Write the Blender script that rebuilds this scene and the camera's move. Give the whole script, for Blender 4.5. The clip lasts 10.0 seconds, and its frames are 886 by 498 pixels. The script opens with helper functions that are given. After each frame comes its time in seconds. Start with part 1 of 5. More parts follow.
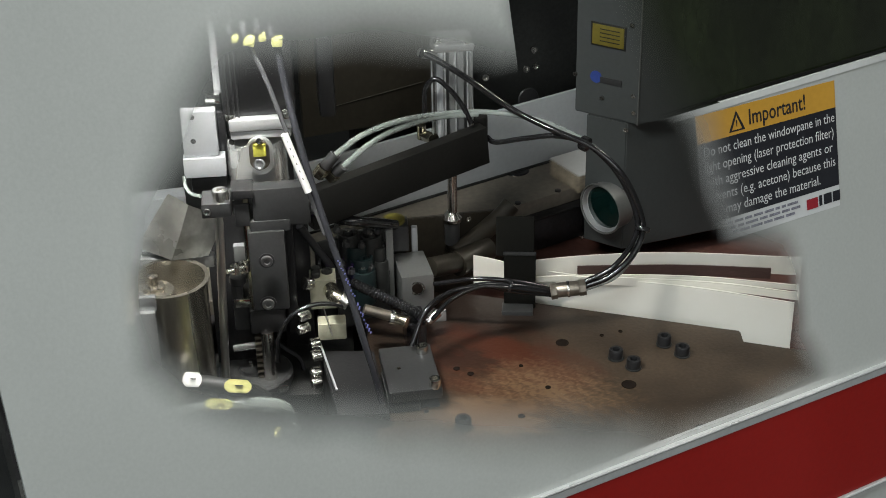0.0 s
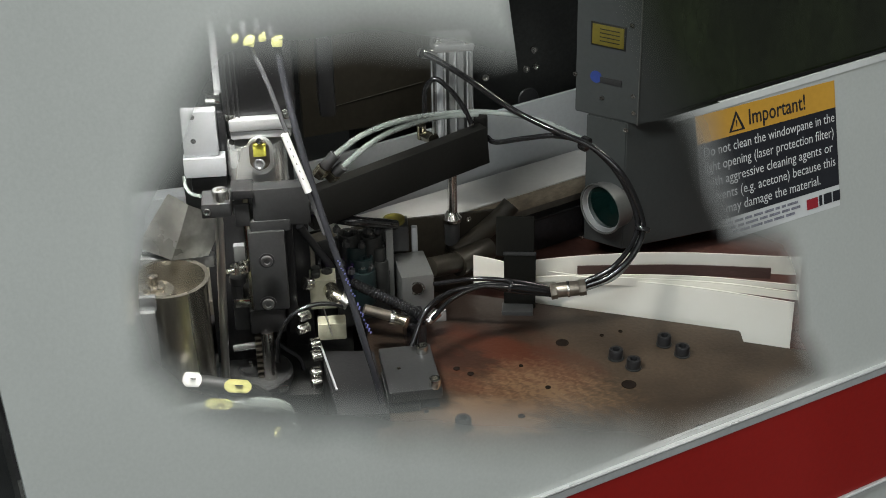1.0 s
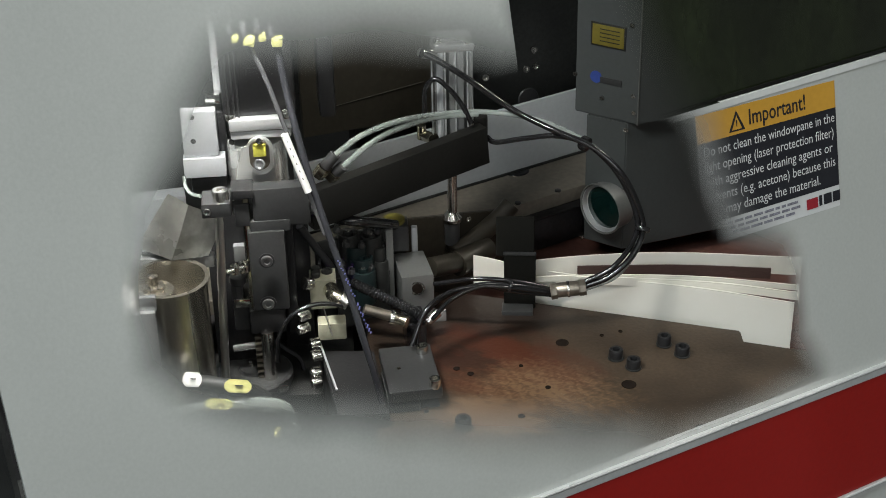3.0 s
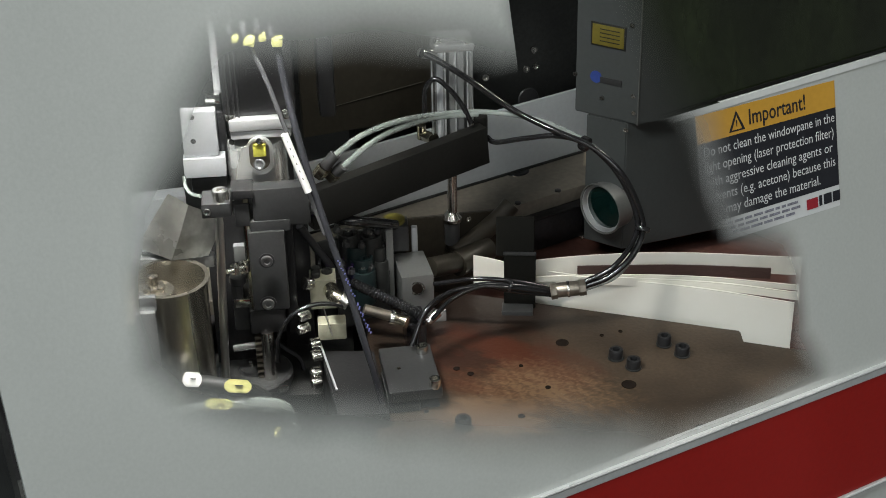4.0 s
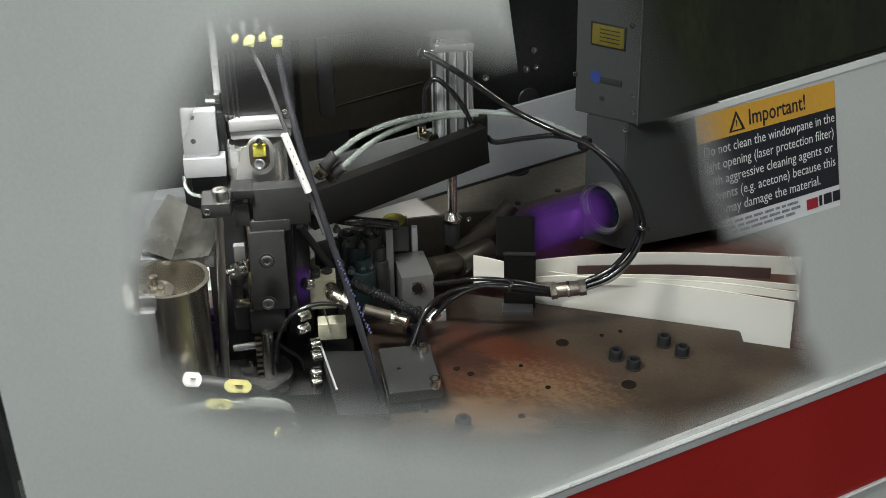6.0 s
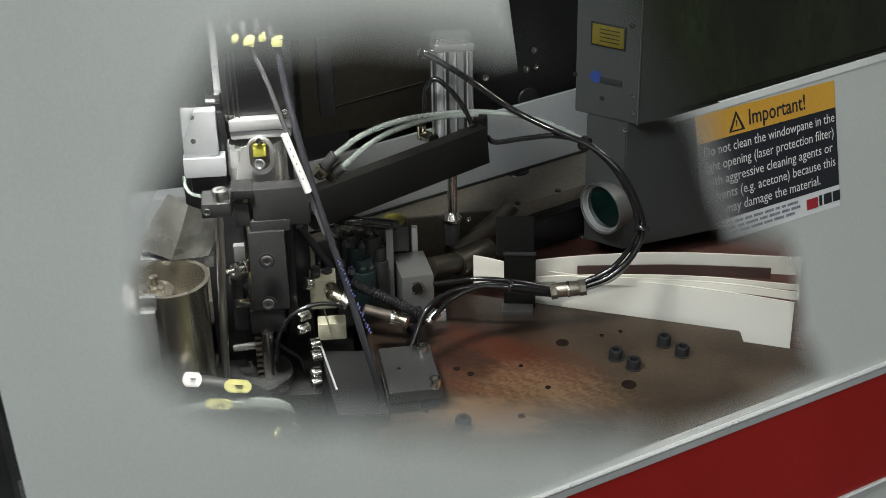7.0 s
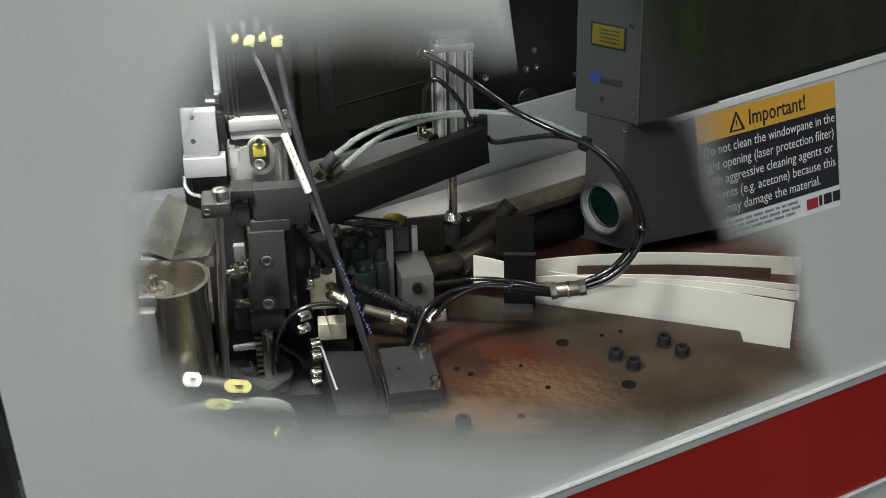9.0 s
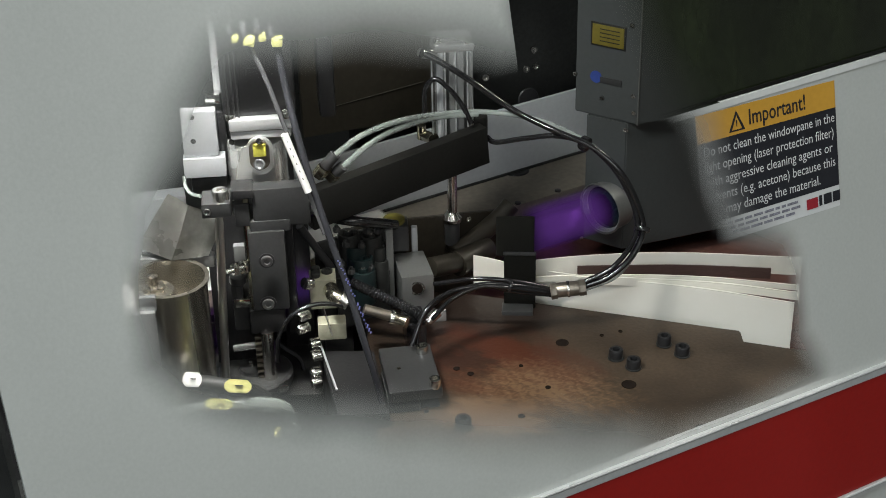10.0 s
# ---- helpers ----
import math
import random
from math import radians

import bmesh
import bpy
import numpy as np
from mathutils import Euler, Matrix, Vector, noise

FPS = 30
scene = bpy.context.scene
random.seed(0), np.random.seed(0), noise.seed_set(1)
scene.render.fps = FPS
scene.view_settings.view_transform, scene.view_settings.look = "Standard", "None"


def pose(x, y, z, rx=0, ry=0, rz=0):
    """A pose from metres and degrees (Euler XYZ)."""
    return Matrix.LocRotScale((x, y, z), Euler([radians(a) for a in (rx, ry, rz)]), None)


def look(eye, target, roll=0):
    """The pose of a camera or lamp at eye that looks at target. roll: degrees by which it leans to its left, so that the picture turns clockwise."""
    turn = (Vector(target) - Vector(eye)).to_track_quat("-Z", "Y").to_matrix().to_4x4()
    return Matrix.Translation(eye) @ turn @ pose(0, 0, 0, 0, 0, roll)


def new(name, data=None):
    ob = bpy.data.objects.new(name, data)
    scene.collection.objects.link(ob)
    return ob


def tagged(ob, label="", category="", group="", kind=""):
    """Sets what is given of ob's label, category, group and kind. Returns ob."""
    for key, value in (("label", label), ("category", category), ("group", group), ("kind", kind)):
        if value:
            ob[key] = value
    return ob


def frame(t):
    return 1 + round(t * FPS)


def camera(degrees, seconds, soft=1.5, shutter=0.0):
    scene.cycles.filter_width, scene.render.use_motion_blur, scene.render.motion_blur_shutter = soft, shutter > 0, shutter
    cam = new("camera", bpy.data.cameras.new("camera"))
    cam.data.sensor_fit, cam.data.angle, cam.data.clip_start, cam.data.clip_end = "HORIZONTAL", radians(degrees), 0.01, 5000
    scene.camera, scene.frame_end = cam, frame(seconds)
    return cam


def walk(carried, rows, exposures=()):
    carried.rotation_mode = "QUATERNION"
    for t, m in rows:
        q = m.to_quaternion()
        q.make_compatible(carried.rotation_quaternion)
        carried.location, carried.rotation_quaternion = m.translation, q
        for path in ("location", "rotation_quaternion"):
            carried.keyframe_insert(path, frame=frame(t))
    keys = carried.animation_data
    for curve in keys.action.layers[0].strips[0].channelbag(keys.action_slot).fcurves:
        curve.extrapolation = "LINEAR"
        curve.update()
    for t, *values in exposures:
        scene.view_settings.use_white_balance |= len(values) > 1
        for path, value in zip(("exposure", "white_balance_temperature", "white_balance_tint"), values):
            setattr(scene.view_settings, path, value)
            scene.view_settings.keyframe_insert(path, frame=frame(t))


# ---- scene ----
# camera: stands still on a tripod before the machine's cover
cam = camera(32.0, 10.0, soft=0.9, shutter=0.5)
EYE, AIM = (0.0, -1.2245, 0.6787), (0.0, 0.0, 0.0)
walk(cam, [(0.0, look(EYE, AIM, -1.2)), (10.0, look(EYE, AIM, -1.2))])

# ---------------------------------------------------------------- light
world = bpy.data.worlds.new("hall_air")
scene.world = world
world.use_nodes = True
world.node_tree.nodes["Background"].inputs[0].default_value = (0.75, 0.85, 1.0, 1)
world.node_tree.nodes["Background"].inputs[1].default_value = 0.09
scene.view_settings.exposure = 0.0


def area(name, eye, target, sx, sy, watts, colour, spread=180):
    d = bpy.data.lights.new(name, "AREA")
    d.shape, d.size, d.size_y, d.energy, d.color = "RECTANGLE", sx, sy, watts, colour
    d.spread = radians(spread)
    ob = new(name, d)
    ob.matrix_world = look(eye, target)
    return ob


def spot(name, eye, target, watts, colour, degrees, blend=0.6, radius=0.01):
    d = bpy.data.lights.new(name, "SPOT")
    d.energy, d.color, d.spot_size, d.spot_blend, d.shadow_soft_size = watts, colour, radians(degrees), blend, radius
    ob = new(name, d)
    ob.matrix_world = look(eye, target)
    return ob


# unseen strip lights assumed for the hall, high over and behind the camera
area("hall_fill_light", (-1.6, -2.6, 3.2), (-0.1, -0.4, 0.3), 2.6, 0.5, 120, (0.88, 0.97, 1.0))
area("hall_fill_light", (2.2, -2.9, 3.1), (0.2, -0.4, 0.2), 2.6, 0.5, 34, (1.0, 0.97, 0.9))
# lower frontal fill, added to brighten the inside through the opening
area("hall_fill_light", (0.7, -6.4, 2.4), (0.05, 0.0, 0.1), 4.0, 0.6, 58, (0.95, 0.99, 1.0))
# unseen lamp assumed inside the cover, above the machine head
area("unseen_inner_light", (-0.13, -0.31, 0.56), (-0.12, -0.17, 0.12), 0.26, 0.035, 3.4, (1.0, 0.99, 0.94))
# narrow lamp added to brighten the head
area("unseen_inner_light", (-0.20, -0.31, 0.56), (-0.16, -0.19, 0.10), 0.12, 0.03, 0.42, (1.0, 0.99, 0.94), 50)
# lamp added to brighten the laser housing's right face
area("unseen_inner_light", (0.40, 0.0, 0.44), (0.20, 0.0, 0.04), 0.20, 0.03, 0.75, (1.0, 0.96, 0.88))

# ---------------------------------------------------------------- materials
def material(name, colour, rough=0.5, metal=0.0, spread=0.12, grain=300.0, bump=0.0, stretch=(1, 1, 1),
             second=None, patch=8.0, rough_spread=0.1, spec=0.5, mask=False, coat=0.0, alpha=1.0):
    """A surface with colour and gloss that vary at a coarse and a fine scale, and fine relief."""
    m = bpy.data.materials.new(name)
    m.use_nodes = True
    nt = m.node_tree
    nd, lk = nt.nodes, nt.links
    b = nd["Principled BSDF"]
    b.inputs["Metallic"].default_value = metal
    b.inputs["Specular IOR Level"].default_value = spec
    b.inputs["Coat Weight"].default_value = coat
    tc = nd.new("ShaderNodeTexCoord")
    mp = nd.new("ShaderNodeMapping")
    mp.inputs["Scale"].default_value = stretch
    lk.new(tc.outputs["Object"], mp.inputs["Vector"])
    big = nd.new("ShaderNodeTexNoise")
    big.inputs["Scale"].default_value, big.inputs["Detail"].default_value = patch, 5
    fine = nd.new("ShaderNodeTexNoise")
    fine.inputs["Scale"].default_value, fine.inputs["Detail"].default_value = grain, 3
    for t in (big, fine):
        lk.new(mp.outputs["Vector"], t.inputs["Vector"])
    ramp = nd.new("ShaderNodeValToRGB")
    c2 = second or tuple(min(1, c * (1 + spread)) for c in colour)
    c1 = colour if second else tuple(c * (1 - spread) for c in colour)
    ramp.color_ramp.elements[0].position, ramp.color_ramp.elements[1].position = 0.36, 0.66
    ramp.color_ramp.elements[0].color, ramp.color_ramp.elements[1].color = (*c1, 1), (*c2, 1)
    lk.new(big.outputs["Fac"], ramp.inputs["Fac"])
    mul = nd.new("ShaderNodeMixRGB")
    mul.blend_type, mul.inputs["Fac"].default_value = "OVERLAY", min(1, spread * 2)
    lk.new(ramp.outputs["Color"], mul.inputs["Color1"])
    lk.new(fine.outputs["Fac"], mul.inputs["Color2"])
    lk.new(mul.outputs["Color"], b.inputs["Base Color"])
    mr = nd.new("ShaderNodeMapRange")
    mr.inputs["From Min"].default_value, mr.inputs["From Max"].default_value = 0.3, 0.7
    mr.inputs["To Min"].default_value, mr.inputs["To Max"].default_value = max(0.02, rough - rough_spread), min(1, rough + rough_spread)
    lk.new(big.outputs["Fac"], mr.inputs["Value"])
    lk.new(mr.outputs["Result"], b.inputs["Roughness"])
    if bump:
        bp = nd.new("ShaderNodeBump")
        bp.inputs["Strength"].default_value, bp.inputs["Distance"].default_value = bump, 0.0006
        lk.new(fine.outputs["Fac"], bp.inputs["Height"])
        lk.new(bp.outputs["Normal"], b.inputs["Normal"])
    if mask:
        at = nd.new("ShaderNodeAttribute")
        at.attribute_name = "cover"
        lk.new(at.outputs["Fac"], b.inputs["Alpha"])
    elif alpha < 1:
        b.inputs["Alpha"].default_value = alpha
    return m


M_COVER = material("grey_powder_coat", (0.46, 0.475, 0.455), 0.5, 0, 0.04, 420, 0.16, patch=5, mask=True)
M_GREY = material("grey_painted_steel", (0.40, 0.415, 0.40), 0.5, 0, 0.05, 260, 0.3, patch=5)
M_LASER = material("dark_grey_laser_paint", (0.053, 0.059, 0.059), 0.5, 0, 0.06, 260, 0.25, patch=6)
M_RED = material("red_powder_coat", (0.24, 0.006, 0.004), 0.38, 0, 0.06, 260, 0.25, patch=5)
# one rail in two tones: the brighter one paints its lit top edge
M_RAIL = material("brushed_aluminium_lit_edge", (0.74, 0.75, 0.74), 0.32, 0.4, 0.08, 300)
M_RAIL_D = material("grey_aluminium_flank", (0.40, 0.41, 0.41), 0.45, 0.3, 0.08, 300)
M_LIP = material("light_lip_paint", (0.55, 0.56, 0.55), 0.45, 0, 0.08, 200, 0.2, patch=20, mask=True)
M_ALU = material("milled_aluminium", (0.64, 0.65, 0.66), 0.34, 0.65, 0.1, 500, 0.1, (1, 1, 6))
M_ALU_W = material("anodised_aluminium", (0.57, 0.59, 0.61), 0.45, 0.55, 0.06, 600, 0.1)
M_TURNED = material("turned_aluminium", (0.86, 0.87, 0.85), 0.24, 0.8, 0.06, 500, 0.0, (1, 1, 0.2))
M_CAN = material("satin_steel_can", (0.48, 0.45, 0.39), 0.25, 0.92, 0.15, 300, 0.05, (1, 1, 0.12))
M_ALU_D = material("grey_milled_block", (0.18, 0.185, 0.18), 0.38, 0.5, 0.05, 500, 0.05, patch=30)
M_STEEL = material("polished_steel", (0.68, 0.67, 0.64), 0.2, 1.0, 0.12, 300, 0.04, (1, 1, 0.2))
M_STEEL_D = material("blackened_steel", (0.046, 0.047, 0.048), 0.38, 0.3, 0.10, 400, 0.08, patch=30)
M_DARK = material("dark_machine_paint", (0.022, 0.023, 0.022), 0.45, 0.1, 0.3, 300, 0.25, patch=14)
M_BLACK = material("black_anodised_aluminium", (0.018, 0.018, 0.019), 0.42, 0.2, 0.2, 500, 0.2, patch=20)
M_BODY = material("worn_black_paint", (0.035, 0.034, 0.036), 0.5, 0, 0.25, 300, 0.25, patch=25)
M_RUBBER = material("black_hose_plastic", (0.012, 0.012, 0.013), 0.14, 0, 0.2, 200, spec=0.7, rough_spread=0.05)
M_CABLE = material("grey_cable_jacket", (0.036, 0.037, 0.043), 0.18, 0, 0.15, 200, spec=0.9)
M_SILVER = material("silver_grey_cable", (0.20, 0.20, 0.21), 0.22, 0.6, 0.1, 200)
M_PRINT = material("pale_blue_print", (0.17, 0.18, 0.44), 0.5, 0, 0.1, 300)
M_COUPL = material("tarnished_nickel", (0.24, 0.215, 0.18), 0.38, 0.9, 0.15, 300)
M_BROWN = material("brown_dusty_steel", (0.030, 0.026, 0.019), 0.42, 0.3, 0.2, 200, 0.1, patch=9)
M_CLEAR = material("milky_clear_tube", (0.32, 0.36, 0.34), 0.15, 0, 0.1, 200, alpha=0.55)
M_PROFILE = material("drawn_aluminium_profile", (0.44, 0.45, 0.45), 0.24, 0.7, 0.08, 400, 0.05, (1, 1, 0.1))
M_SCREW = material("grey_screw_steel", (0.20, 0.20, 0.20), 0.3, 0.8, 0.12, 300)
M_ARM = material("matt_black_arm_paint", (0.009, 0.009, 0.008), 0.65, 0, 0.2, 400, 0.15, patch=20, spec=0.18)
M_BRASS = material("nickel_plated_brass", (0.62, 0.58, 0.46), 0.2, 1.0, 0.1, 300)
M_CREAM = material("cream_plastic", (0.27, 0.265, 0.20), 0.4, 0, 0.18, 200)
M_TEAL = material("teal_plastic", (0.007, 0.015, 0.016), 0.35, 0, 0.2, 200)
M_YELLOW = material("yellow_plastic_tag", (0.58, 0.57, 0.22), 0.45, 0, 0.1, 300)
M_INSERT = material("clear_yellow_insert", (0.40, 0.37, 0.06), 0.3, 0, 0.15, 300)
M_LABEL = material("dull_yellow_label", (0.15, 0.125, 0.02), 0.5, 0, 0.1, 300)
M_CAP = material("oily_yellow_plastic", (0.13, 0.115, 0.018), 0.5, 0, 0.3, 200, patch=60)
M_BLUE = material("blue_print", (0.03, 0.06, 0.26), 0.5, 0, 0.1, 300)
M_WHITE = material("white_label", (0.8, 0.8, 0.78), 0.5, 0, 0.04, 300)
M_STRIP = material("white_edge_strip", (0.84, 0.81, 0.73), 0.45, 0, 0.05, 60, patch=6)
M_STRIP_D = material("dark_brown_edge_strip", (0.07, 0.04, 0.035), 0.4, 0, 0.2, 200, stretch=(1, 1, 8))
M_BOARD = material("white_melamine", (0.50, 0.50, 0.48), 0.4, 0, 0.04, 200, patch=4)
M_CHIP = material("raw_chipboard", (0.27, 0.23, 0.17), 0.8, 0, 0.25, 420, 0.6, patch=90)
M_BED = material("dusty_conveyor_bed", (0.17, 0.152, 0.125), 0.5, 0.1, 0.15, 200, 0.2, patch=16)
M_FOIL = material("folded_grey_film", (0.30, 0.30, 0.28), 0.32, 0.35, 0.12, 200, 0.3, patch=24)
M_GUARD = material("pale_grey_guard", (0.38, 0.40, 0.41), 0.5, 0, 0.05, 260, 0.15, patch=5)
M_REDDISH = material("red_brown_bed_paint", (0.10, 0.045, 0.035), 0.5, 0.1, 0.25, 200, 0.2, patch=14)
M_GLASS = material("coated_lens_glass", (0.004, 0.018, 0.016), 0.05, 0, 0.2, 100, coat=1.0)
# the pane's greener patches imitate reflections by colour
M_PANE = material("dark_laser_filter_pane", (0.010, 0.012, 0.007), 0.22, 0, 0.3, 100, second=(0.015, 0.020, 0.009), patch=9, mask=True, stretch=(3, 1, 1))
M_GASKET = material("black_rubber_gasket", (0.008, 0.008, 0.007), 0.9, 0, 0.2, 300, mask=True, spec=0.1)
M_STICK_K = material("black_sticker_print", (0.016, 0.017, 0.022), 0.4, 0, 0.15, 300, mask=True)
M_STICK_Y = material("orange_sticker_print", (0.56, 0.30, 0.040), 0.4, 0, 0.05, 300, mask=True)
M_STICK_W = material("white_sticker_print", (0.62, 0.63, 0.63), 0.4, 0, 0.03, 300, mask=True)
M_STICK_G = material("grey_small_print", (0.20, 0.20, 0.24), 0.4, 0, 0.3, 900, mask=True, patch=500)
M_STICK_R = material("dark_red_sticker_print", (0.30, 0.02, 0.03), 0.4, 0, 0.05, 300, mask=True)
# black for flat discs that paint the shade inside holes
M_HOLE = material("hole_depth_black", (0.012, 0.008, 0.006), 0.85, 0, 0.2, 300, spec=0.1)
M_STRAP = material("matt_black_strap", (0.006, 0.006, 0.005), 0.8, 0, 0.2, 300, 0.1, patch=30, spec=0.1)
M_WALL = material("hall_wall_paint", (0.5, 0.5, 0.48), 0.7, 0, 0.08, 60, 0.2, patch=1.5)
M_FLOOR = material("hall_concrete", (0.25, 0.25, 0.24), 0.6, 0, 0.2, 40, 0.3, patch=2)


def plate_material():
    """Brown steel bed: shade painted at the rear, rust-red stains, rubbed pale dashes, fine scratches."""
    m = material("stained_shaded_brown_bed", (0.036, 0.025, 0.017), 0.40, 0.25, 0.2, 320, 0.25, second=(0.074, 0.052, 0.034), patch=13)
    nt = m.node_tree
    nd, lk = nt.nodes, nt.links
    b = nd["Principled BSDF"]
    old = b.inputs["Base Color"].links[0].from_socket
    tc = nd["Texture Coordinate"]
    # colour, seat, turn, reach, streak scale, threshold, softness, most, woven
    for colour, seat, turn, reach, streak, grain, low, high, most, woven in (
            # first entry paints the shadow of hoses and bracket on the rear
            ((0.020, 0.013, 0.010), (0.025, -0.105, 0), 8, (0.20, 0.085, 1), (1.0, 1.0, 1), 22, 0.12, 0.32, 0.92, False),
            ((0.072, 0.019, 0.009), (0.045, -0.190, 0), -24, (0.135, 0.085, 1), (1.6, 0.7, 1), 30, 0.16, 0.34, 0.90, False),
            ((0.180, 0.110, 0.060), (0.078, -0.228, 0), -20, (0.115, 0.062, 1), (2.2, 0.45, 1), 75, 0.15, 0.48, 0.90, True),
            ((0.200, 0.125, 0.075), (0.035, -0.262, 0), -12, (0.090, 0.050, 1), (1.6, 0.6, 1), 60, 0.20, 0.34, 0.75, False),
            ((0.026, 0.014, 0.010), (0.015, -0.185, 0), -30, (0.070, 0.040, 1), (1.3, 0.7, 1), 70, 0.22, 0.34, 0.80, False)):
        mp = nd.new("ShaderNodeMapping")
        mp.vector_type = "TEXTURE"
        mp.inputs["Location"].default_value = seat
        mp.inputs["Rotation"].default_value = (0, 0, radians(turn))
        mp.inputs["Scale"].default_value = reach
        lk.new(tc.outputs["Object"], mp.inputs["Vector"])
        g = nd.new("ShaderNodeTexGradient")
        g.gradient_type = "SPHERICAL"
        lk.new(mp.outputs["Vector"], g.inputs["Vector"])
        sm = nd.new("ShaderNodeMapping")
        sm.vector_type = "TEXTURE"
        sm.inputs["Rotation"].default_value = (0, 0, radians(-26))
        sm.inputs["Scale"].default_value = streak
        lk.new(tc.outputs["Object"], sm.inputs["Vector"])
        n = nd.new("ShaderNodeTexNoise")
        n.inputs["Scale"].default_value, n.inputs["Detail"].default_value, n.inputs["Roughness"].default_value = grain, 6, 0.65
        lk.new(sm.outputs["Vector"], n.inputs["Vector"])
        ml = nd.new("ShaderNodeMath")
        ml.operation = "MULTIPLY"
        lk.new(g.outputs["Fac"], ml.inputs[0])
        lk.new(n.outputs["Fac"], ml.inputs[1])
        out = ml.outputs[0]
        if woven:
            # rows of dashes, rubbed by a ribbed roller
            for angle, size in ((64, 62), (-24, 34)):
                wm = nd.new("ShaderNodeMapping")
                wm.inputs["Rotation"].default_value = (0, 0, radians(angle))
                lk.new(tc.outputs["Object"], wm.inputs["Vector"])
                wv = nd.new("ShaderNodeTexWave")
                wv.inputs["Scale"].default_value, wv.inputs["Distortion"].default_value, wv.inputs["Detail Scale"].default_value = size, 9.0, 2.5
                lk.new(wm.outputs["Vector"], wv.inputs["Vector"])
                wr = nd.new("ShaderNodeMapRange")
                wr.inputs["To Min"].default_value, wr.inputs["To Max"].default_value = 0.84, 1.16
                lk.new(wv.outputs["Fac"], wr.inputs["Value"])
                mm = nd.new("ShaderNodeMath")
                mm.operation = "MULTIPLY"
                lk.new(out, mm.inputs[0])
                lk.new(wr.outputs["Result"], mm.inputs[1])
                out = mm.outputs[0]
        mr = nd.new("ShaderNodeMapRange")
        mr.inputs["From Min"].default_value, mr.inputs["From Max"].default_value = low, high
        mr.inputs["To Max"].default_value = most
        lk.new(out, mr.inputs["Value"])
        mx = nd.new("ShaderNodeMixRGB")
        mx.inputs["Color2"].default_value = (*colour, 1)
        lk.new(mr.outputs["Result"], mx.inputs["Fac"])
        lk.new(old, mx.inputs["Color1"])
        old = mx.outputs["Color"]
    lk.new(old, b.inputs["Base Color"])
    return m


M_PLATE = plate_material()

# ---------------------------------------------------------------- mesh helpers (all take places in the world)
WORLD = {}


def thing(name, at, label, category, group="", kind=""):
    ob = new(name)
    ob.empty_display_size = 0.01
    ob.matrix_world = Matrix.Translation(at)
    WORLD[ob] = Matrix.Translation(at)
    return tagged(ob, label, category, group, kind)


def mesh_of(name, bm, mats, smooth=True):
    me = bpy.data.meshes.new(name)
    bm.normal_update()
    bm.to_mesh(me)
    bm.free()
    for m in (mats if isinstance(mats, (list, tuple)) else [mats]):
        me.materials.append(m)
    if smooth:
        me.set_sharp_from_angle(angle=radians(38))
    return me


def part(name, bm, mats, parent, label="", smooth=True):
    """Links a bmesh as one mesh object under a thing or under a part."""
    bm.transform(WORLD[parent].inverted())
    ob = new(name, mesh_of(name, bm, mats, smooth))
    ob.parent = parent
    WORLD[ob] = WORLD[parent]
    return tagged(ob, label)


def single(name, bm, mats, at, label, category, group="", kind="", smooth=True):
    """A thing that is one mesh, with its origin at a place of its own."""
    bm.transform(Matrix.Translation(at).inverted())
    ob = new(name, mesh_of(name, bm, mats, smooth))
    ob.matrix_world = Matrix.Translation(at)
    WORLD[ob] = Matrix.Translation(at)
    return tagged(ob, label, category, group, kind)


def join(*bms):
    out = bms[0]
    for b in bms[1:]:
        me = bpy.data.meshes.new("tmp")
        b.to_mesh(me)
        b.free()
        out.from_mesh(me)
        bpy.data.meshes.remove(me)
    return out


def box(c, s, yaw=0, bevel=0.0012, tilt=0, roll=0):
    bm = bmesh.new()
    bmesh.ops.create_cube(bm, size=1, matrix=Matrix.Diagonal((*s, 1)))
    if bevel:
        bmesh.ops.bevel(bm, geom=bm.edges[:], offset=min(bevel, min(s) * 0.3), segments=2, affect="EDGES", profile=0.6)
    bm.transform(pose(*c, tilt, roll, yaw))
    return bm


def upright(base, height, r, seg=28, bevel=0.0008, r2=None):
    """A standing cylinder on its base point."""
    bm = bmesh.new()
    bmesh.ops.create_cone(bm, cap_ends=True, segments=seg, radius1=r, radius2=r if r2 is None else r2, depth=height)
    if bevel:
        rims = [e for e in bm.edges if abs(e.verts[0].co.z - e.verts[1].co.z) < 1e-6]
        bmesh.ops.bevel(bm, geom=rims, offset=min(bevel, r * 0.3, height * 0.3), segments=2, affect="EDGES", profile=0.6)
    for f in bm.faces:
        f.smooth = True
    bm.transform(pose(base[0], base[1], base[2] + height / 2))
    return bm


def rod(a, b, r, seg=20, bevel=0.0006, r2=None):
    """A cylinder between two points."""
    a, b = Vector(a), Vector(b)
    bm = upright((0, 0, 0), (b - a).length, r, seg, bevel, r2)
    bm.transform(Matrix.Translation(a) @ (b - a).to_track_quat("Z", "Y").to_matrix().to_4x4())
    return bm


